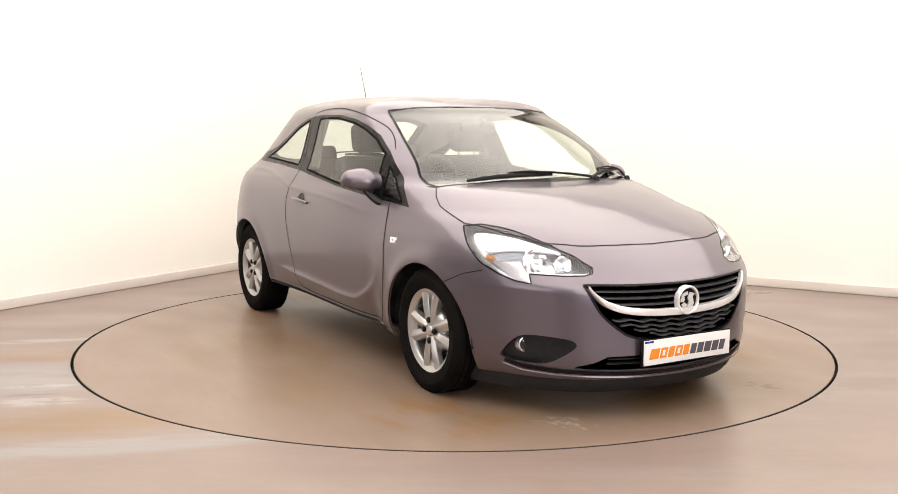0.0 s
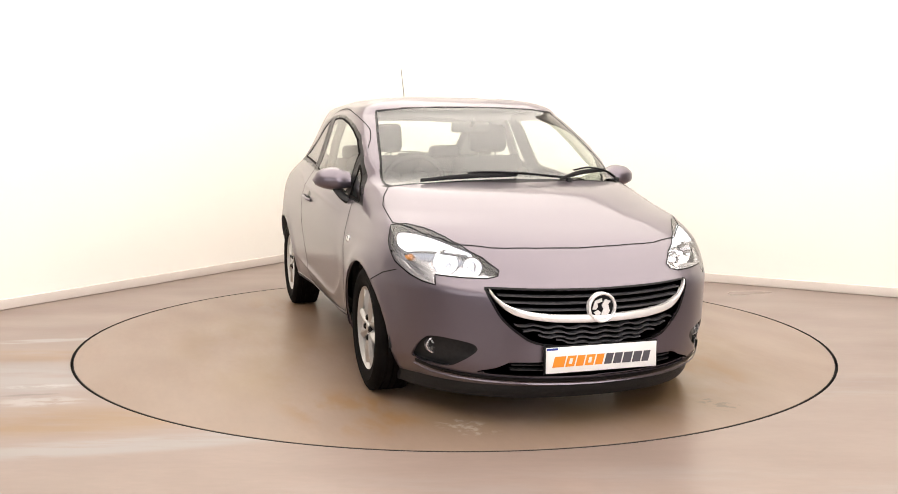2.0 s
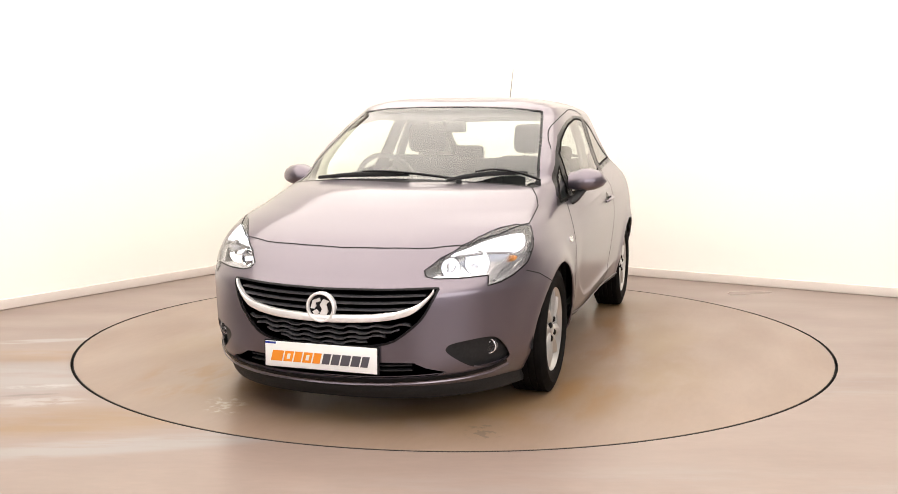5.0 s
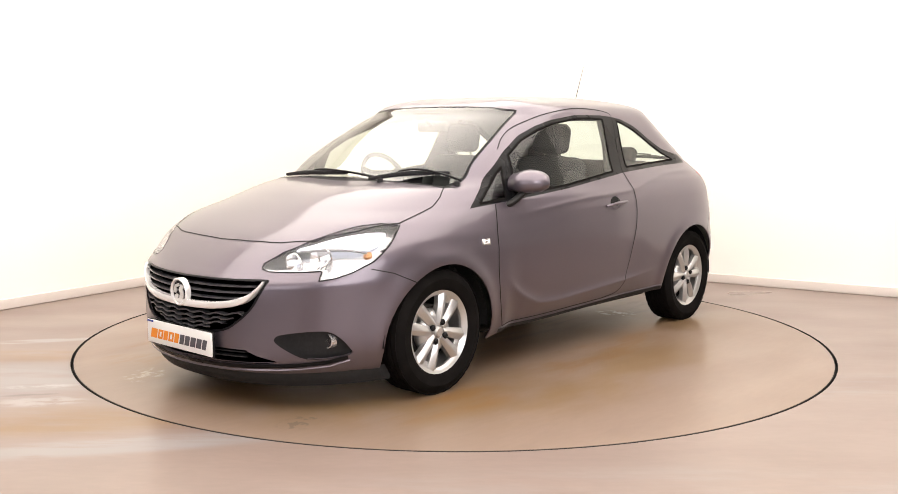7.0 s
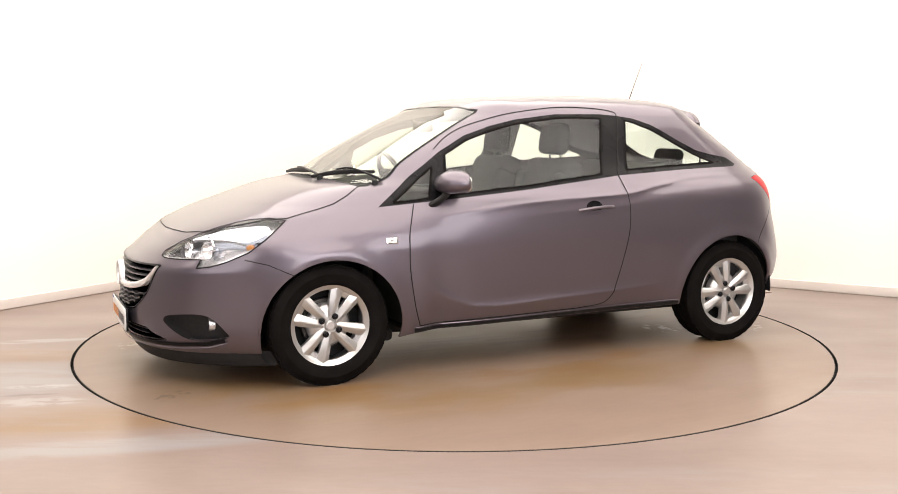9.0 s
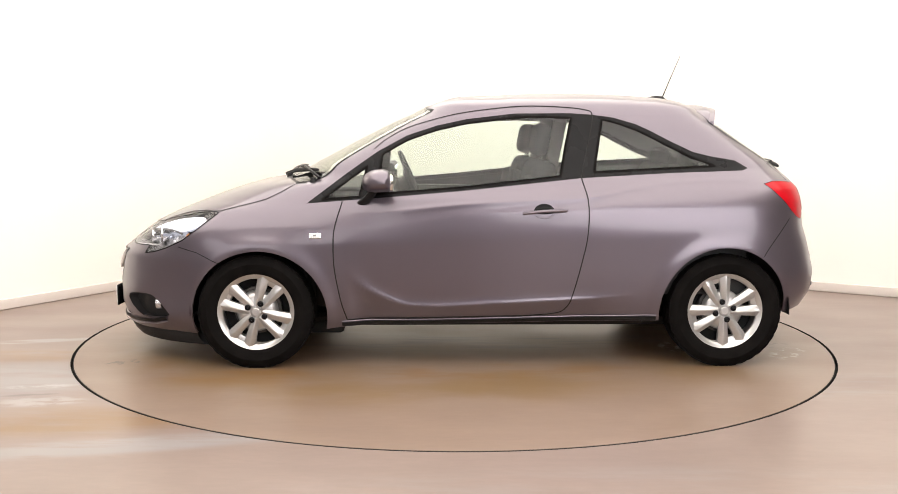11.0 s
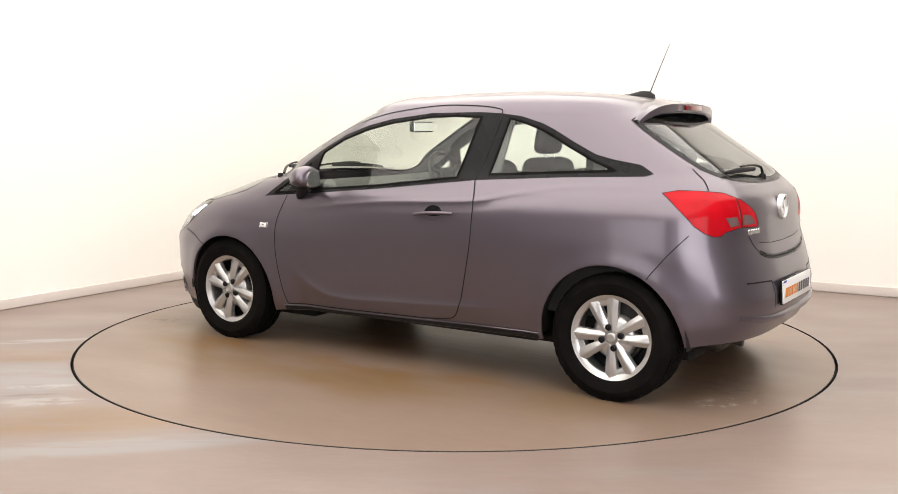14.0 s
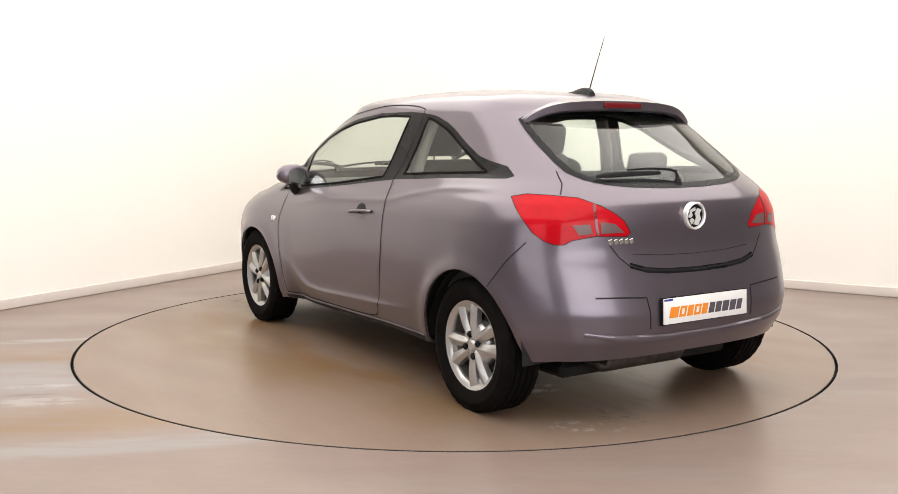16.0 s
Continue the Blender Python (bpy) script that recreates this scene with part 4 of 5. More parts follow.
def headlamp_parts(car, lamp):
    lamp.normal_update()
    for side in (1, -1):
        src = lamp.copy() if side == 1 else mirrored(lamp)
        house = src.copy()
        r = bmesh.ops.extrude_face_region(house, geom=list(house.faces))
        for v in r["geom"]:
            if isinstance(v, bmesh.types.BMVert):
                v.co += Vector((-0.085, -0.045 * side, -0.004))
        lens_keys = {tuple(round(c, 5) for c in f.calc_center_median()) for f in src.faces}
        kill = [f for f in house.faces if tuple(round(c, 5) for c in f.calc_center_median()) in lens_keys]
        bmesh.ops.delete(house, geom=kill, context="FACES_ONLY")
        part("headlamp_housing", house, HOUSING, car, "silver headlamp housing")
        # lit running light, the large pane in the upper outer part
        full = lamp.copy()
        drl = cut(full, rounded([(1.535, .806), (1.62, .806), (1.72, .788), (1.80, .762), (1.865, .735), (1.80, .745), (1.74, .745), (1.68, .735), (1.62, .745), (1.57, .77)], 3), "side")
        ind = cut(full, rounded([(1.60, .705), (1.67, .690), (1.72, .660), (1.83, .615), (1.80, .608), (1.70, .64)], 3), "side")
        full.free()
        for name, g, mat, lab, d in (("running_light", drl, DRL, "lit white running light", -0.016), ("indicator", ind, REFLECTOR, "clear indicator with amber bulb", -0.022)):
            o = offset_patch(g, d)
            g.free()
            if side == -1:
                q = mirrored(o)
                o.free()
                o = q
            part(name, slab(o, -0.012), mat, car, lab)
        # two round reflectors with bulbs
        for x, y, z, rad in ((1.792, .588, .688, .055), (1.868, .490, .670, .041)):
            prof = [(0.006, -0.03), (0.02, -0.028), (rad * 0.7, -0.012), (rad * 0.95, 0.006), (rad, 0.010), (rad * 1.05, 0.008), (rad * 1.05, 0.0)]
            bowl = lathe([(a, b) for a, b in prof], 28, "X")
            m = Matrix.Translation((x, y * side, z)) @ Matrix.Rotation(radians(14) * side, 4, "Z")
            bmesh.ops.transform(bowl, matrix=m, verts=bowl.verts)
            ring = part("reflector", bowl, CHROME, car, "chrome reflector bowl")
            bulb = lathe([(0.001, 0.006), (0.006, 0.004), (0.008, -0.004), (0.008, -0.03)], 14, "X")
            bmesh.ops.transform(bulb, matrix=m, verts=bulb.verts)
            part("bulb", bulb, DRL if rad > 0.04 else REFLECTOR, ring, "headlamp bulb")
        b2 = lathe([(0.001, 0.014), (0.011, 0.010), (0.016, 0.0), (0.016, -0.02)], 14, "X")
        bmesh.ops.transform(b2, matrix=Matrix.Translation((1.625, .705 * side, .695)), verts=b2.verts)
        part("indicator_bulb", b2, AMBER, car, "amber indicator bulb")
        # dark divider between the bowls and the running light
        pts = []
        for a, b in ((1.66, .722), (1.72, .737), (1.79, .741), (1.86, .732)):
            p, n = on_shell(a, b, "side")
            pts.append((p - n * 0.02))
        part("divider", tube([Vector((p.x, p.y * side, p.z)) for p in smooth_curve(pts, 6)], 0.006, 8), LAMP_DARK, car, "grey lamp divider")
        src.free()


def bar_on_front(points, half_h, depth, back=0.0, wave=0.0, step=40, taper=None):
    """A slat that follows the bow of the nose. points: keys of (y, z) from the middle outwards."""
    bm = bmesh.new()
    keys = [(-y, z) for y, z in reversed(points) if y > 0] + list(points)
    fine = smooth_curve([(a, b) for a, b in keys], 10)
    rows = []
    for i, q in enumerate(fine):
        p, n = on_shell(abs(q.x), q.y, "front")
        if not p:
            continue
        x = p.x - back
        z = q.y + wave * max(-1, min(1, 2.2 * math.sin(q.x * 2 * math.pi / 0.105)))
        hh = half_h * (taper(abs(q.x)) if taper else 1.0)
        rows.append([bm.verts.new((x - dx, q.x, z + dz)) for dx, dz in ((depth, -hh), (0.004, -hh), (0, -hh * 0.6), (0, hh * 0.6), (0.004, hh), (depth, hh))])
    grid_faces(bm, rows)
    bmesh.ops.recalc_face_normals(bm, faces=bm.faces)
    return bm


def build_front(car):
    grille = new("grille")
    grille.parent = car
    chrome = [(0.0, .470), (.10, .472), (.22, .478), (.33, .494), (.40, .520), (.445, .560), (.468, .594)]
    part("chrome_bar", bar_on_front(chrome, 0.0155, 0.03, -0.010, taper=lambda y: 1.0 - 0.55 * ease((y - .36) / .12)), SATIN, grille, "chrome grille bar")
    for z, w in ((.568, .432), (.540, .418), (.512, .395)):
        part("upper_slat", bar_on_front([(0, z - .006), (w * .5, z - .004), (w, z + .004)], 0.0045, 0.035, 0.012), SLAT, grille, "black upper slat")
    for z, w in ((.437, .375), (.413, .335), (.390, .275), (.368, .20)):
        part("lower_slat", bar_on_front([(0, z - .004), (w * .5, z), (w, z + .012)], 0.0045, 0.03, 0.006, 0.004), SLAT, grille, "black wavy lower slat")
    badge(grille, "front_badge", Matrix.Translation((2.142, 0, .517)) @ Matrix.Rotation(radians(90), 4, "Y") @ Matrix.Rotation(radians(90), 4, "Z"), 0.066)
    # fog lamps and their surrounds
    for s in (1, -1):
        m = Matrix.Translation((1.812, .648 * s, .326))
        bm = lathe([(0.001, -.012), (0.022, -.006), (0.028, .004), (0.031, .010), (0.036, .008), (0.037, -.02)], 28, "X")
        bmesh.ops.transform(bm, matrix=m, verts=bm.verts)
        f = part("fog_lamp", bm, HOUSING, car, "small round chrome fog lamp")
        bm = lathe([(0.001, .016), (0.018, .014), (0.029, .009)], 28, "X")
        bmesh.ops.transform(bm, matrix=m, verts=bm.verts)
        part("fog_lens", bm, LENS, f, "clear fog lamp glass").visible_shadow = False
    # slats in the lower intake
    for z in (.272, .250):
        part("intake_slat", bar_on_front([(0, z - .002), (.2, z), (.38, z + .002)], 0.004, 0.03, 0.015), PLASTIC, car)


def badge(parent, name, m, r):
    """A round chrome badge with a dark field and a plain bright shape on it; it faces +Z before m."""
    ring = lathe([(r * .80, .004), (r * .83, .013), (r * .92, .016), (r * .99, .012), (r, .003), (r, -.012)], 40, "Z")
    bmesh.ops.transform(ring, matrix=m, verts=ring.verts)
    b = part(name, ring, SATIN, parent, "round chrome badge")
    field = lathe([(0.001, .004), (r * .82, .004), (r * .82, -.012)], 40, "Z")
    bmesh.ops.transform(field, matrix=m, verts=field.verts)
    part("badge_field", field, BLACK, b)
    bm = bmesh.new()
    for pts in ([(-.15, -.62), (.30, -.70), (.55, -.25), (.42, .20), (.62, .42), (.20, .55), (-.05, .15), (.10, -.12)],
                [(-.72, -.10), (-.55, .45), (-.05, .62), (.0, .40), (-.38, .28), (-.30, .05), (-.45, -.12)],
                [(-.60, -.30), (-.30, -.15), (-.08, -.35), (-.35, -.62)]):
        vs = [bm.verts.new((x * r * .98, y * r * .98, .009)) for x, y in pts]
        f = bm.faces.new(vs)
        e = bmesh.ops.extrude_face_region(bm, geom=[f])
        for v in e["geom"]:
            if isinstance(v, bmesh.types.BMVert):
                v.co.z -= .006
    bmesh.ops.recalc_face_normals(bm, faces=bm.faces)
    bmesh.ops.transform(bm, matrix=m, verts=bm.verts)
    part("badge_emblem", bm, SATIN, b)
    return b


def plate(name, parent, m):
    """A white plate, 520 x 111 mm, with blocks of ink; it faces +X before m."""
    p = part(name, box_bm(0.008, 0.52, 0.111, (0, 0, 0), 0.003, 2), PLATE_WHITE, parent, "white plate with orange and dark grey marks")
    p.matrix_basis = m
    part("plate_holder", box_bm(0.010, 0.535, 0.120, (-0.0085, 0, 0), 0.003, 2), BLACK, p, "black plate holder")
    part("plate_flash", box_bm(0.002, 0.05, 0.009, (0.0042, -0.233, 0.049)), BLUE, p, smooth=False)
    widths = (.058, .046, .040, .046, .040, .040, .042, .046, .044, .038)
    y = -0.226
    for i, w in enumerate(widths):
        bm = bmesh.new()
        h, t, sl = .046, .013, .012
        def quad(pts):
            vs = [bm.verts.new((0.0052, yy + sl * zz / h - .003, zz - .006)) for yy, zz in pts]
            bm.faces.new(vs)
        a, b, z0, z1 = y + .002, y + w - .003, -h / 2, h / 2
        if i in (1, 3):
            for pts in ([(a, z0), (a + t, z0), (a + t, z1), (a, z1)], [(b - t, z0), (b, z0), (b, z1), (b - t, z1)],
                        [(a + t, z0), (b - t, z0), (b - t, z0 + .011), (a + t, z0 + .011)], [(a + t, z1 - .011), (b - t, z1 - .011), (b - t, z1), (a + t, z1)]):
                quad(pts)
        else:
            quad([(a, z0), (b, z0), (b, z1), (a, z1)])
        bmesh.ops.recalc_face_normals(bm, faces=bm.faces)
        part("ink_block", bm, ORANGE if i < 5 else INK, p, "orange block" if i < 5 else "dark grey block", smooth=False)
        y += w + (.0015 if i != 4 else .004)
    return p


def build_mirror(car, side):
    arm = new("door_mirror")
    arm.parent = car
    rows = []
    bm = bmesh.new()
    n = 20
    for i in range(11):
        t = i / 10
        # from the inner end (t = 0) to the rounded outer tip
        y = 0.772 + 0.195 * t
        s = max(1 - max(0, (t - 0.25) / 0.75) ** 2.5, 0.0) ** 0.5 if t < 1 else 0.02
        s *= 0.74 + 0.26 * ease(t / 0.4)
        hz, fx = 0.066 * s, 0.100 * s
        cz = 0.990 + 0.008 * t - 0.004 * (1 - s)
        row = []
        for k in range(n):
            a = 2 * math.pi * k / n
            cx, sz = math.cos(a), math.sin(a)
            x = 0.600 - 0.03 * t + (fx if cx > 0 else 0.052 * s) * (abs(cx) ** (0.9 if cx > 0 else 0.45)) * (1 if cx > 0 else -1)
            z = cz + (hz * 1.08 * abs(sz) ** 0.95 if sz > 0 else -hz * 0.78 * abs(sz) ** 0.6) - (0.004 * s if cx > 0.3 and sz < 0 else 0)
            row.append(bm.verts.new((x, y * side, z)))
        rows.append(row)
    for a, b in zip(rows, rows[1:]):
        for k in range(n):
            bm.faces.new((a[k], a[(k + 1) % n], b[(k + 1) % n], b[k]))
    bm.faces.new(rows[0])
    bm.faces.new(rows[-1][::-1])
    bmesh.ops.recalc_face_normals(bm, faces=bm.faces)
    part("mirror_cap", bm, PAINT, arm, "grey painted mirror cap", sharp=60)
    foot = tube(smooth_curve([(.70, .765 * side, .875), (.675, .80 * side, .892), (.645, .83 * side, .925), (.625, .85 * side, .955)], 5), lambda t: 0.034 - 0.006 * t, 12, flat=0.6)
    part("mirror_foot", foot, PLASTIC, arm, "black plastic mirror foot")
    lens = bmesh.new()
    ring = [lens.verts.new((0.5335 - 0.0105 * math.cos(2 * math.pi * k / 28), (0.853 + 0.062 * (abs(math.cos(2 * math.pi * k / 28)) ** 0.7) * (1 if math.cos(2 * math.pi * k / 28) > 0 else -1)) * side,
                            0.990 + 0.047 * (abs(math.sin(2 * math.pi * k / 28)) ** 0.8) * (1 if math.sin(2 * math.pi * k / 28) > 0 else -1))) for k in range(28)]
    f = lens.faces.new(ring)
    ex = bmesh.ops.extrude_face_region(lens, geom=[f])
    for v in ex["geom"]:
        if isinstance(v, bmesh.types.BMVert):
            v.co.x += 0.016
    bmesh.ops.recalc_face_normals(lens, faces=lens.faces)
    part("mirror_glass", lens, CHROME, arm, "mirror glass")


def build_side_details(car):
    for s in (1, -1):
        build_mirror(car, s)
        h = new("door_handle")
        h.parent = car
        # handle recess without depth: its shade is a black patch on the door
        cup = bmesh.new()
        rows = []
        for j in range(5):
            r = 1 - j / 4
            row = []
            for k in range(25):
                a = 2 * math.pi * k / 24
                p, n = on_shell(-.268 + .056 * r * math.cos(a), .840 + .042 * r * math.sin(a) * (1.0 if math.sin(a) > 0 else 0.3), "side")
                q = p + n * (0.0008 - 0.0 * (1 - r))
                row.append(cup.verts.new((q.x, q.y * s, q.z)))
            rows.append(row)
        grid_faces(cup, rows)
        bmesh.ops.recalc_face_normals(cup, faces=cup.faces)
        part("handle_cup_shade", cup, BLACK, h, "flat black patch for the shade in the handle recess")
        low = seam([(-.315, .826), (-.30, .812), (-.268, .806), (-.236, .812), (-.22, .826)], "side", 0.010, 0.0022)
        if s == -1:
            q = mirrored(low)
            low.free()
            low = q
        part("handle_scoop", low, PAINT, h)
        pts = []
        for a, b, l in ((-.160, .829, .004), (-.19, .833, .020), (-.27, .839, .026), (-.35, .843, .020), (-.386, .845, .004)):
            p, n = on_shell(a, b, "side")
            q = p + n * l
            pts.append((q.x, q.y * s, q.z))
        part("handle_bar", tube(smooth_curve(pts, 6), lambda t: 0.0125 - 0.002 * abs(2 * t - 1), 10, flat=0.75), PAINT, h, "painted door handle")
        p, n = on_shell(.936, .712, "side")
        rep = new("side_repeater")
        rep.parent = car
        rot = n.to_track_quat("Y", "Z").to_matrix().to_4x4()
        bm = box_bm(0.062, 0.008, 0.032, (0, 0, 0), 0.003, 2)
        bmesh.ops.transform(bm, matrix=Matrix.Translation(p) @ rot, verts=bm.verts)
        bm2 = box_bm(0.050, 0.010, 0.021, (0, 0.001, 0), 0.003, 2)
        bmesh.ops.transform(bm2, matrix=Matrix.Translation(p) @ rot, verts=bm2.verts)
        bm3 = box_bm(0.018, 0.011, 0.012, (0.002, 0.0015, 0.002), 0.002, 1)
        bmesh.ops.transform(bm3, matrix=Matrix.Translation(p) @ rot, verts=bm3.verts)
        for nm, g, mt in (("repeater_frame", bm, CHROME), ("repeater_lens", bm2, PLATE_WHITE), ("repeater_bulb", bm3, LAMP_DARK)):
            if s == -1:
                q = mirrored(g)
                g.free()
                g = q
            part(nm, g, mt, rep)


def build_roof_details(car):
    ant = new("aerial")
    ant.parent = car
    bm = bmesh.new()
    rows = []
    for i in range(9):
        t = i / 8
        x = -0.945 - 0.165 * t
        p, n = on_shell(x, 0.0005, "top")
        hw, hh = 0.036 * math.sin(math.pi * (0.12 + 0.76 * t)) ** 0.6, 0.010 + 0.027 * ease(t * 1.6) * (1 if t < 0.97 else 0.6)
        rows.append([bm.verts.new((x, hw * a, p.z - 0.004 + hh * b)) for a, b in ((-1, 0), (-.85, .5), (-.45, .92), (0, 1), (.45, .92), (.85, .5), (1, 0))])
    grid_faces(bm, rows)
    bm.faces.new(rows[0])
    bm.faces.new(rows[-1][::-1])
    bmesh.ops.recalc_face_normals(bm, faces=bm.faces)
    part("aerial_base", bm, PLASTIC, ant, "black aerial base")
    part("aerial_rod", tube([(-1.085, 0, 1.462), (-1.13, 0, 1.575), (-1.188, 0, 1.716)], lambda t: 0.0034 - 0.0018 * t, 8), PLASTIC, ant, "thin black aerial rod")
    # tailgate spoiler
    sp = new("roof_spoiler")
    sp.parent = car
    bm = bmesh.new()
    rows = []
    for i in range(41):
        q = -1 + i / 20
        a = abs(q)
        y = 0.525 * q
        lx = -1.15 - 0.085 * a ** 2
        p, n = on_shell(lx, min(abs(y), 0.565), "top")
        lead = Vector((lx, y, (p.z if p else 1.30) + 0.0015))
        tx, tz = -1.325 + 0.075 * a ** 3, 1.406 - 0.022 * a ** 2 - 0.070 * a ** 6
        mid = (lead + Vector((tx, y, tz))) / 2 + Vector((0, 0, 0.008))
        row = [lead - Vector((0, 0, .01)), lead, mid, Vector((tx + .03, y, tz + .003)), Vector((tx, y, tz - .002)), Vector((tx + .004, y, tz - .040 + 0.012 * a ** 4)),
               Vector((tx + .02, y, tz - .050 + 0.012 * a ** 4)), Vector((-1.225 + .02 * a, y * .99, tz - .034))]
        rows.append([bm.verts.new(v) for v in row])
    grid_faces(bm, rows)
    bm.faces.new(rows[0])
    bm.faces.new(rows[-1][::-1])
    bmesh.ops.recalc_face_normals(bm, faces=bm.faces)
    part("spoiler_wing", bm, PAINT, sp, "grey painted spoiler")
    part("brake_light", box_bm(0.012, 0.235, 0.026, (-1.3275, 0, 1.383), 0.004, 2), DARK_RED, sp, "red high brake light")


def wiper(car, name, blade, arm, pivot):
    w = new(name)
    w.parent = car
    part("blade", tube(smooth_curve(blade, 8), lambda t: 0.006 + 0.003 * math.sin(math.pi * t), 8, flat=1.4), PLASTIC, w, "black wiper blade")
    part("arm", tube(smooth_curve(arm, 8), lambda t: 0.009 - 0.003 * t, 8, flat=0.8), BLACK, w, "black wiper arm")
    bm = lathe([(0.001, .02), (.014, .018), (.017, .0), (.017, -.02)], 16, "Z")
    bmesh.ops.translate(bm, verts=bm.verts, vec=pivot)
    part("pivot", bm, PLASTIC, w)


def front_pt(y, z, lift):
    p, n = on_shell(abs(y), z, "front")
    q = p + n * lift
    return Vector((q.x, q.y if y >= 0 else -q.y, q.z))


def rear_pt(y, z, lift):
    p, n = on_shell(abs(y), z, "rear")
    q = p + n * lift
    return Vector((q.x, q.y if y >= 0 else -q.y, q.z))


def build_wipers(car):
    wiper(car, "windscreen_wiper", [front_pt(-.50, .996, .016), front_pt(-.30, 1.012, .018), front_pt(-.05, 1.018, .020), front_pt(.02, 1.016, .02)],
          [front_pt(.30, 1.004, .012), front_pt(.10, 1.010, .030), front_pt(-.12, 1.018, .036), front_pt(-.25, 1.020, .03)], front_pt(.30, 1.0, .0))
    wiper(car, "windscreen_wiper", [front_pt(.24, .996, .018), front_pt(.40, 1.022, .022), front_pt(.60, 1.035, .020)],
          [front_pt(.67, 1.0, .012), front_pt(.58, 1.02, .03), front_pt(.46, 1.038, .036), front_pt(.36, 1.03, .03)], front_pt(.67, .99, .0))
    wiper(car, "rear_wiper", [rear_pt(.44, 1.056, .018), rear_pt(.30, 1.062, .022), rear_pt(.10, 1.060, .024)],
          [rear_pt(0, 1.040, .010), rear_pt(.02, 1.062, .034), rear_pt(.14, 1.072, .036), rear_pt(.28, 1.072, .032)], rear_pt(0, 1.035, .0))


def build_rear(car, tail):
    tail.normal_update()
    for s in (1, -1):
        for name, poly, mat, lab in (("reversing_lens", [(1.09, .874), (1.19, .876), (1.205, .838), (1.13, .832)], SMOKE, "smoked clear lens"),
                                     ("inner_lens", [(1.25, .884), (1.33, .876), (1.385, .838), (1.255, .836)], SMOKE, "smoked clear lens"),
                                     ("dark_band", [(1.20, .963), (1.215, .957), (1.245, .83), (1.228, .83)], DARK_RED, "dark red joint")):
            c = tail.copy()
            g = cut(c, poly, "quarter")
            c.free()
            o = offset_patch(g, 0.0025)
            g.free()
            if s == -1:
                q = mirrored(o)
                o.free()
                o = q
            part(name, slab(o, -0.006), mat, car, lab)
    badge(car, "rear_badge", Matrix.Translation((-1.800, 0, .893)) @ Matrix.Rotation(radians(-90), 4, "Y") @ Matrix.Rotation(radians(-90), 4, "Z"), 0.062)
    # model script as plain chrome bars
    for i in range(5):
        p, n = on_shell(.465 - i * .026, .800, "rear")
        bm = box_bm(0.004, 0.019, 0.022, (0, 0, 0), 0.0015, 1, rot=Matrix.Rotation(radians(20), 4, "X"))
        bmesh.ops.transform(bm, matrix=Matrix.Translation(p + n * .001) @ n.to_track_quat("X", "Z").to_matrix().to_4x4(), verts=bm.verts)
        part("script_bar", bm, CHROME, car)
    # bumper and tailgate creases, their shade laid on as black strips, and lower moulding
    for pts, w, l, mat, name in (([(.57, .575), (.433, .570), (.325, .563), (.317, .50), (.314, .430)], .007, .0012, GAP, "bumper_crease_shade"),
                                 ([(.0, .660), (.18, .664), (.30, .676), (.385, .700)], .024, .001, BLACK, "tailgate_shadow_gap"),
                                 ([(.0, .728), (.2, .732), (.36, .745)], .003, .0012, GAP, "tailgate_crease_shade")):
        if pts[0][0] > 0.1:
            add_pair(name, seam(pts, "rear", w, l), mat, (car, car))
        else:
            part(name, both_sides(seam(pts, "rear", w, l)), mat, car)
    lip = bar_on_rear([(0, .385), (.25, .388), (.45, .400), (.62, .425)], .018, .02)
    part("bumper_moulding", lip, PAINT, car, "grey lower bumper moulding")
    part("exhaust_pipe", tube([(-1.50, .44, .285), (-1.66, .445, .285), (-1.765, .45, .275)], .016, 14), STEEL, car, "small exhaust pipe")


def bar_on_rear(points, half_h, out):
    bm = bmesh.new()
    keys = [(-y, z) for y, z in reversed(points) if y > 0] + list(points)
    rows = []
    fine = smooth_curve(keys, 10)
    for i, q in enumerate(fine):
        p, n = on_shell(abs(q.x), q.y, "rear")
        n = Vector((n.x, n.y * (1 if q.x >= 0 else -1), n.z))
        p = Vector((p.x, q.x, q.y))
        k = math.sin(math.pi * min(max(i / (len(fine) - 1), .02), .98)) ** 0.5
        rows.append([bm.verts.new(p + n * a * out * k + Vector((0, 0, b * half_h * (0.3 + 0.7 * k)))) for a, b in ((-.5, -1.4), (.6, -.9), (1, .0), (.95, .55), (.7, .9), (-.2, 1.1))])
    grid_faces(bm, rows)
    bmesh.ops.recalc_face_normals(bm, faces=bm.faces)
    return bm


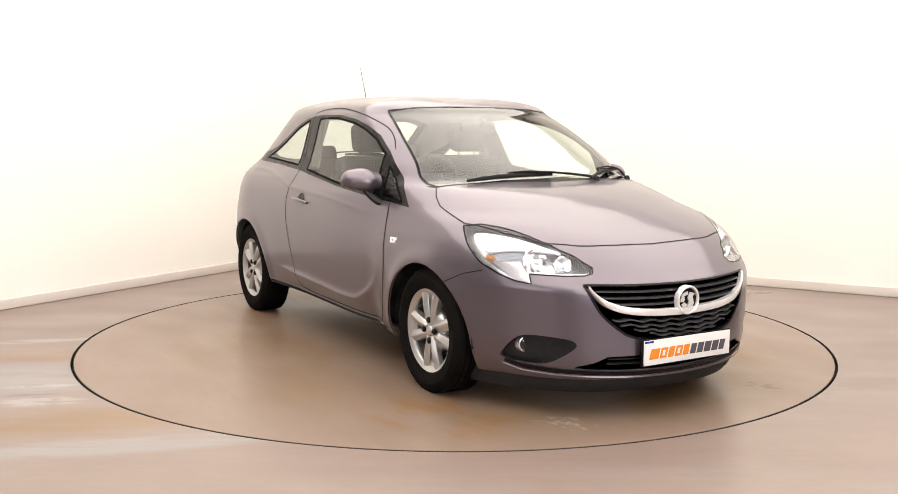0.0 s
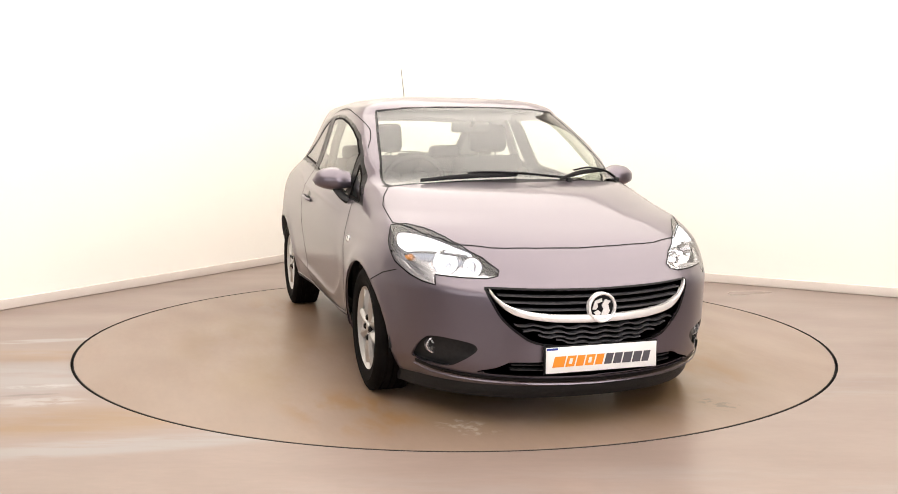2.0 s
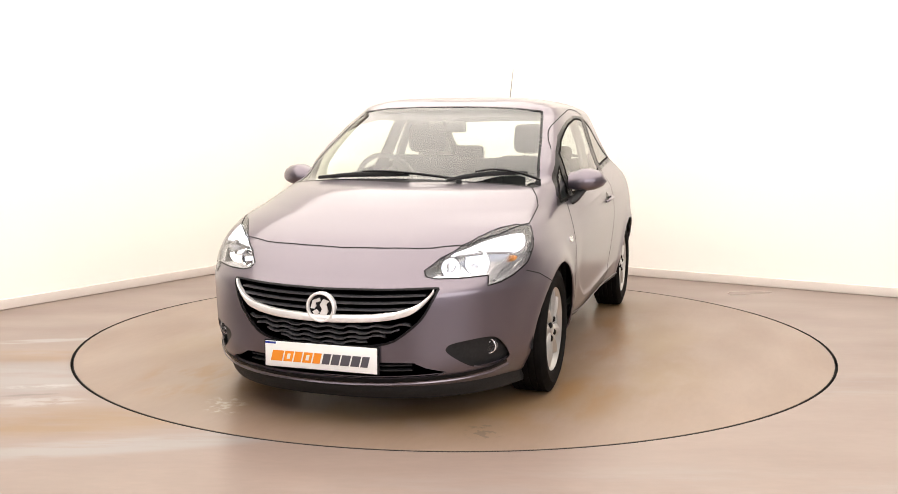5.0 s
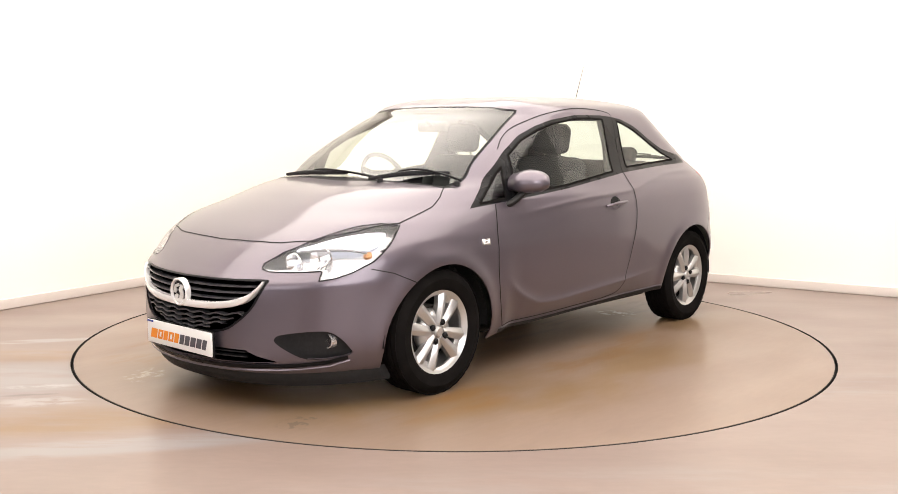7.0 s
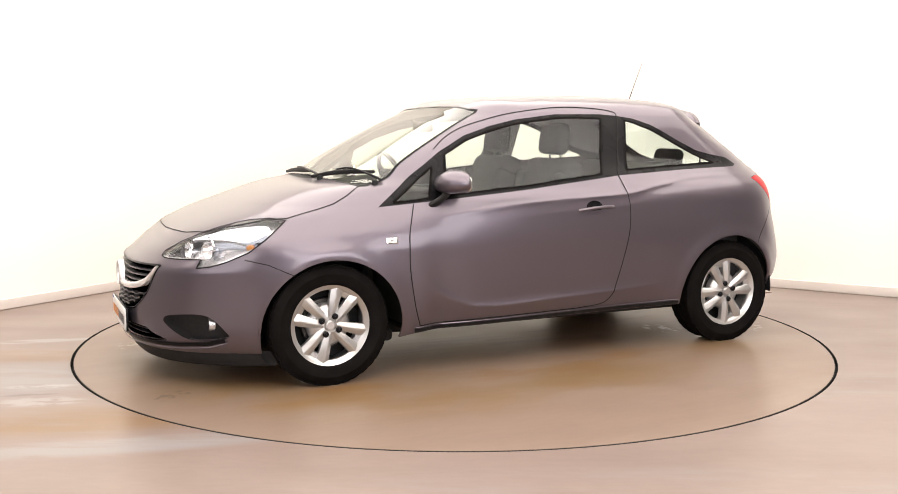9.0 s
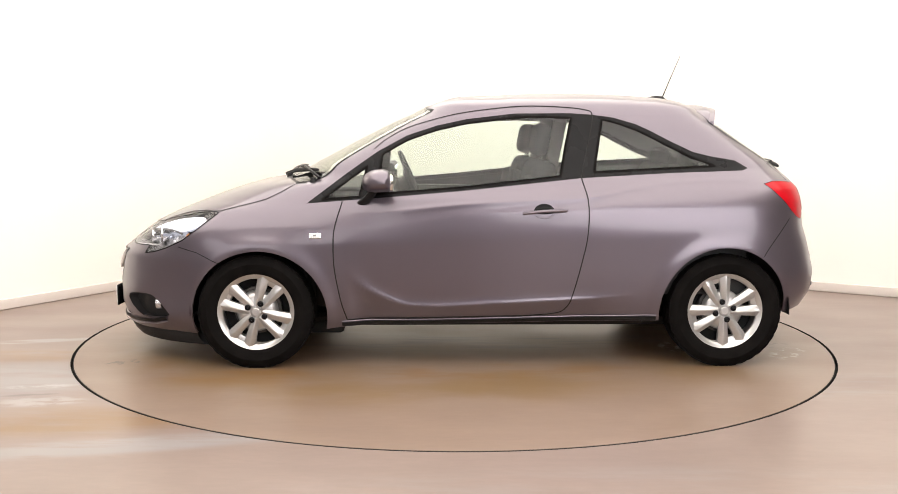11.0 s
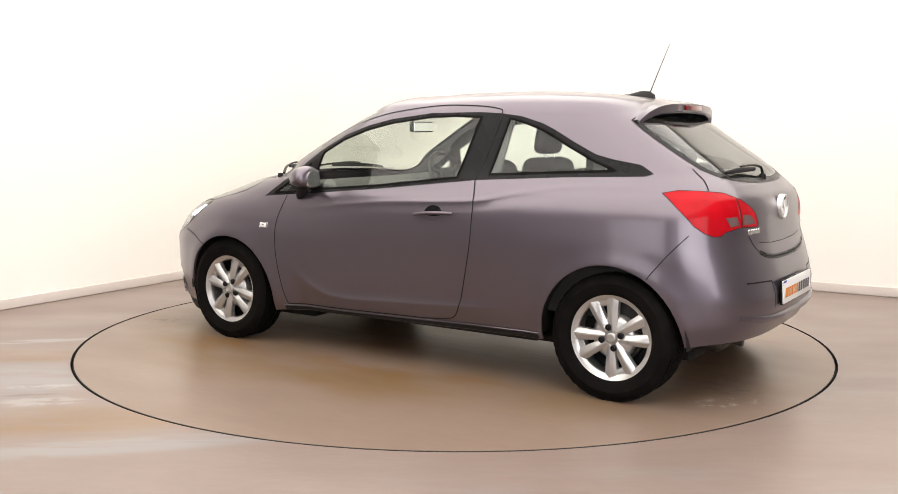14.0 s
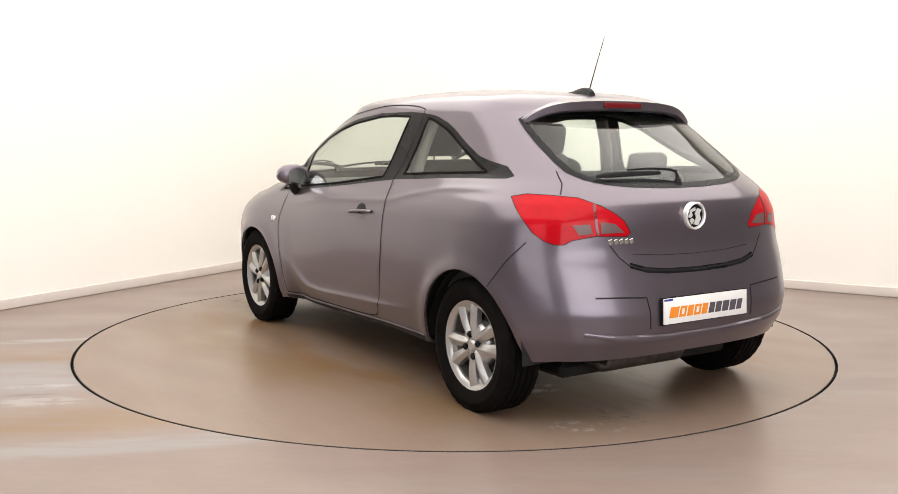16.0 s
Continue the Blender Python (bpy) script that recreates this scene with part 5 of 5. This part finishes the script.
def build_underside(car):
    for ax, s in ((1.238, 1), (1.238, -1), (-1.243, 1), (-1.243, -1)):
        bm = bmesh.new()
        rows = []
        for i in range(25):
            a = math.radians(-2 + 184 * i / 24)
            c, z = ax + 0.372 * math.cos(a), max(0.29 + 0.366 * math.sin(a), 0.15)
            rows.append([bm.verts.new((c, y * s, z)) for y in (0.80, 0.70, 0.50)])
        grid_faces(bm, rows)
        bm.faces.new([r[2] for r in rows])
        bmesh.ops.recalc_face_normals(bm, faces=bm.faces)
        part("wheel_arch_liner", bm, PLASTIC, car, "black wheel arch liner")
    part("floor_pan", box_bm(3.20, 1.06, 0.07, (0.05, 0, .205), .02, 1), GAP, car, "dark underside")
    part("floor_pan", box_bm(1.68, 1.50, 0.05, (0.0, 0, .245), .02, 1), GAP, car, "dark underside")
    part("front_undertray", box_bm(1.10, 1.10, 0.07, (1.36, 0, .165), .025, 2), GAP, car, "dark undertray")
    part("rear_axle", tube([(-1.2555, -.60, .255), (-1.18, -.30, .225), (-1.18, .30, .225), (-1.2555, .60, .255)], .045, 10), GAP, car, "dark rear axle beam")
    part("silencer", box_bm(.30, .55, .13, (-1.50, .12, .255), .05, 3), STEEL, car, "dull steel exhaust silencer")
    part("rear_valance", box_bm(0.22, 1.0, 0.08, (-1.60, 0, .300), .03, 2), GAP, car, "dark rear valance")
    dam = bmesh.new()
    rows = []
    for i in range(33):
        q = -1 + i / 16
        y = .735 * q
        x = 1.2 + .895 * (1 - min(abs(y) / .778, 1) ** 2.4) ** (1 / 2.4)
        rows.append([dam.verts.new((x + dx, y, z)) for dx, z in ((.008, .186), (.006, .165), (-.012, .135), (-.035, .112), (-.07, .108), (-.08, .18))])
    grid_faces(dam, rows)
    bmesh.ops.recalc_face_normals(dam, faces=dam.faces)
    part("air_dam", dam, PLASTIC, car, "black plastic air dam")


def cushion(sx, sy, sz, at, tilt=0.0, bevel=0.05, bm=None, roll=0.0):
    return box_bm(sx, sy, sz, at, min(bevel, min(sx, sy, sz) * 0.48), 4, rot=Matrix.Rotation(radians(tilt), 4, "Y") @ Matrix.Rotation(radians(roll), 4, "X"), bm=bm)


def build_cabin(car):
    for y in (.36, -.36):
        s = new("front_seat")
        s.parent = car
        part("seat_cushion", cushion(.52, .50, .16, (.08, y, .50), -6), FABRIC, s)
        part("backrest", cushion(.15, .48, .62, (-.235, y, .80), -15, .06), FABRIC, s)
        for k in (.215, -.215):
            part("side_bolster", cushion(.19, .08, .50, (-.205, y + k, .77), -15, .038), FABRIC, s)
        part("headrest", cushion(.095, .255, .185, (-.300, y, 1.215), -10, .045), FABRIC, s)
        for k in (.06, -.06):
            part("headrest_post", tube([(-.315, y + k, 1.06), (-.300, y + k, 1.15)], .0065, 8), CHROME, s)
    b = new("rear_bench")
    b.parent = car
    part("bench_cushion", cushion(.46, 1.16, .16, (-.80, 0, .53), -5), FABRIC, b)
    part("bench_back", cushion(.14, 1.16, .54, (-1.08, 0, .80), -17, .05), FABRIC, b)
    for y in (.33, -.33):
        part("headrest", cushion(.08, .24, .11, (-1.165, y, 1.10), -14, .036), FABRIC, b)
    part("parcel_shelf", box_bm(.40, 1.10, .03, (-1.40, 0, .98), .01, 2), CABIN, car)
    d = new("dashboard")
    d.parent = car
    bm = bmesh.new()
    rows = []
    for i in range(29):
        y = -.70 + 1.40 * i / 28
        hood = .035 * math.exp(-((y + .36) / .17) ** 2)
        bow = .05 * (y / .7) ** 2
        rows.append([bm.verts.new((x - bow, y, z)) for x, z in ((.98, .955), (.80, .962 + hood * .3), (.62, .955 + hood), (.54, .925 + hood), (.52, .86 + hood * .5), (.54, .72), (.62, .58))])
    grid_faces(bm, rows)
    bmesh.ops.recalc_face_normals(bm, faces=bm.faces)
    thick(part("dash_top", bm, CABIN, d, "charcoal dashboard"), .02)
    part("centre_console", box_bm(.55, .20, .30, (.38, 0, .55), .04, 3), CABIN, d)
    w = new("steering_wheel")
    w.parent = car
    m = Matrix.Translation((.44, -.36, .955)) @ Matrix.Rotation(radians(-66), 4, "Y")
    bm = bmesh.new()
    rows = []
    for i in range(41):
        a = 2 * math.pi * i / 40
        rows.append([bm.verts.new(((.180 + .015 * math.cos(b)) * math.cos(a), (.180 + .015 * math.cos(b)) * math.sin(a), .015 * math.sin(b))) for b in [2 * math.pi * k / 10 for k in range(11)]])
    grid_faces(bm, rows)
    bmesh.ops.transform(bm, matrix=m, verts=bm.verts)
    bmesh.ops.remove_doubles(bm, verts=bm.verts, dist=1e-5)
    part("wheel_rim", bm, CABIN, w, "black steering wheel rim")
    bm = box_bm(.15, .17, .05, (0, 0, -.01), .02, 3)
    for a in (0, 120, 240):
        box_bm(.17, .035, .018, (math.cos(radians(a + 180)) * .09, math.sin(radians(a + 180)) * .09, -.004), .006, 1, rot=Matrix.Rotation(radians(a), 4, "Z"), bm=bm)
    bmesh.ops.transform(bm, matrix=m, verts=bm.verts)
    part("wheel_boss", bm, CABIN, w)
    part("steering_column", tube([(.45, -.36, .945), (.70, -.36, .83)], .045, 12), CABIN, w)
    mir = new("interior_mirror")
    mir.parent = car
    part("mirror_shell", box_bm(.035, .235, .065, (.40, 0, 1.285), .016, 3), CABIN, mir, "black interior mirror")
    part("mirror_face", box_bm(.004, .215, .050, (.381, 0, 1.285), .001, 1), CHROME, mir)
    part("mirror_stem", tube([(.42, 0, 1.29), (.47, 0, 1.325)], .010, 8), CABIN, mir)
    for s in (1, -1):
        part("door_card", box_bm(1.05, .05, .56, (.17, .755 * s, .62), .02, 2), CABIN, car, "charcoal inner door panel")
        part("rear_quarter_panel", box_bm(.92, .05, .60, (-.93, .725 * s, .68), .02, 2), CABIN, car)
        part("belt_pillar", tube([(-.50, .660 * s, 1.02), (-.53, .620 * s, 1.18), (-.545, .565 * s, 1.33)], .028, 10, flat=1.6), LINER, car, "pale inner pillar trim")
    part("bulkhead", box_bm(.06, 1.40, .70, (1.0, 0, .60), .02, 1), GAP, car)


build_seams(car)
headlamp_parts(car, HEADLAMP_SHEET)
build_front(car)
plate("front_plate", car, pose(2.158, 0, .303))
plate("rear_plate", car, pose(-1.888, 0, .500, 0, -3, 180))
build_side_details(car)
build_roof_details(car)
build_wipers(car)
build_rear(car, TAIL_SHEET)
build_underside(car)
build_cabin(car)
HEADLAMP_SHEET.free()
TAIL_SHEET.free()


# ---- what moves ----
def motions():
    early = ((0.0, -31.16), (0.5, -30.21), (1.0, -27.7), (1.5, -23.7))
    turns = list(early) + [(t, -17.93 + 11.767 * (t - 2.0)) for t in range(2, 17)]
    off = Vector((-0.176, 0.026, 0))
    rows, disc = [], []
    for t, a in turns:
        r = Matrix.Rotation(radians(-90 - a), 4, "Z")
        disc.append((t, r))
        rows.append((t, r @ Matrix.Translation(off)))
    walk(turntable, disc)
    walk(car, rows)


motions()
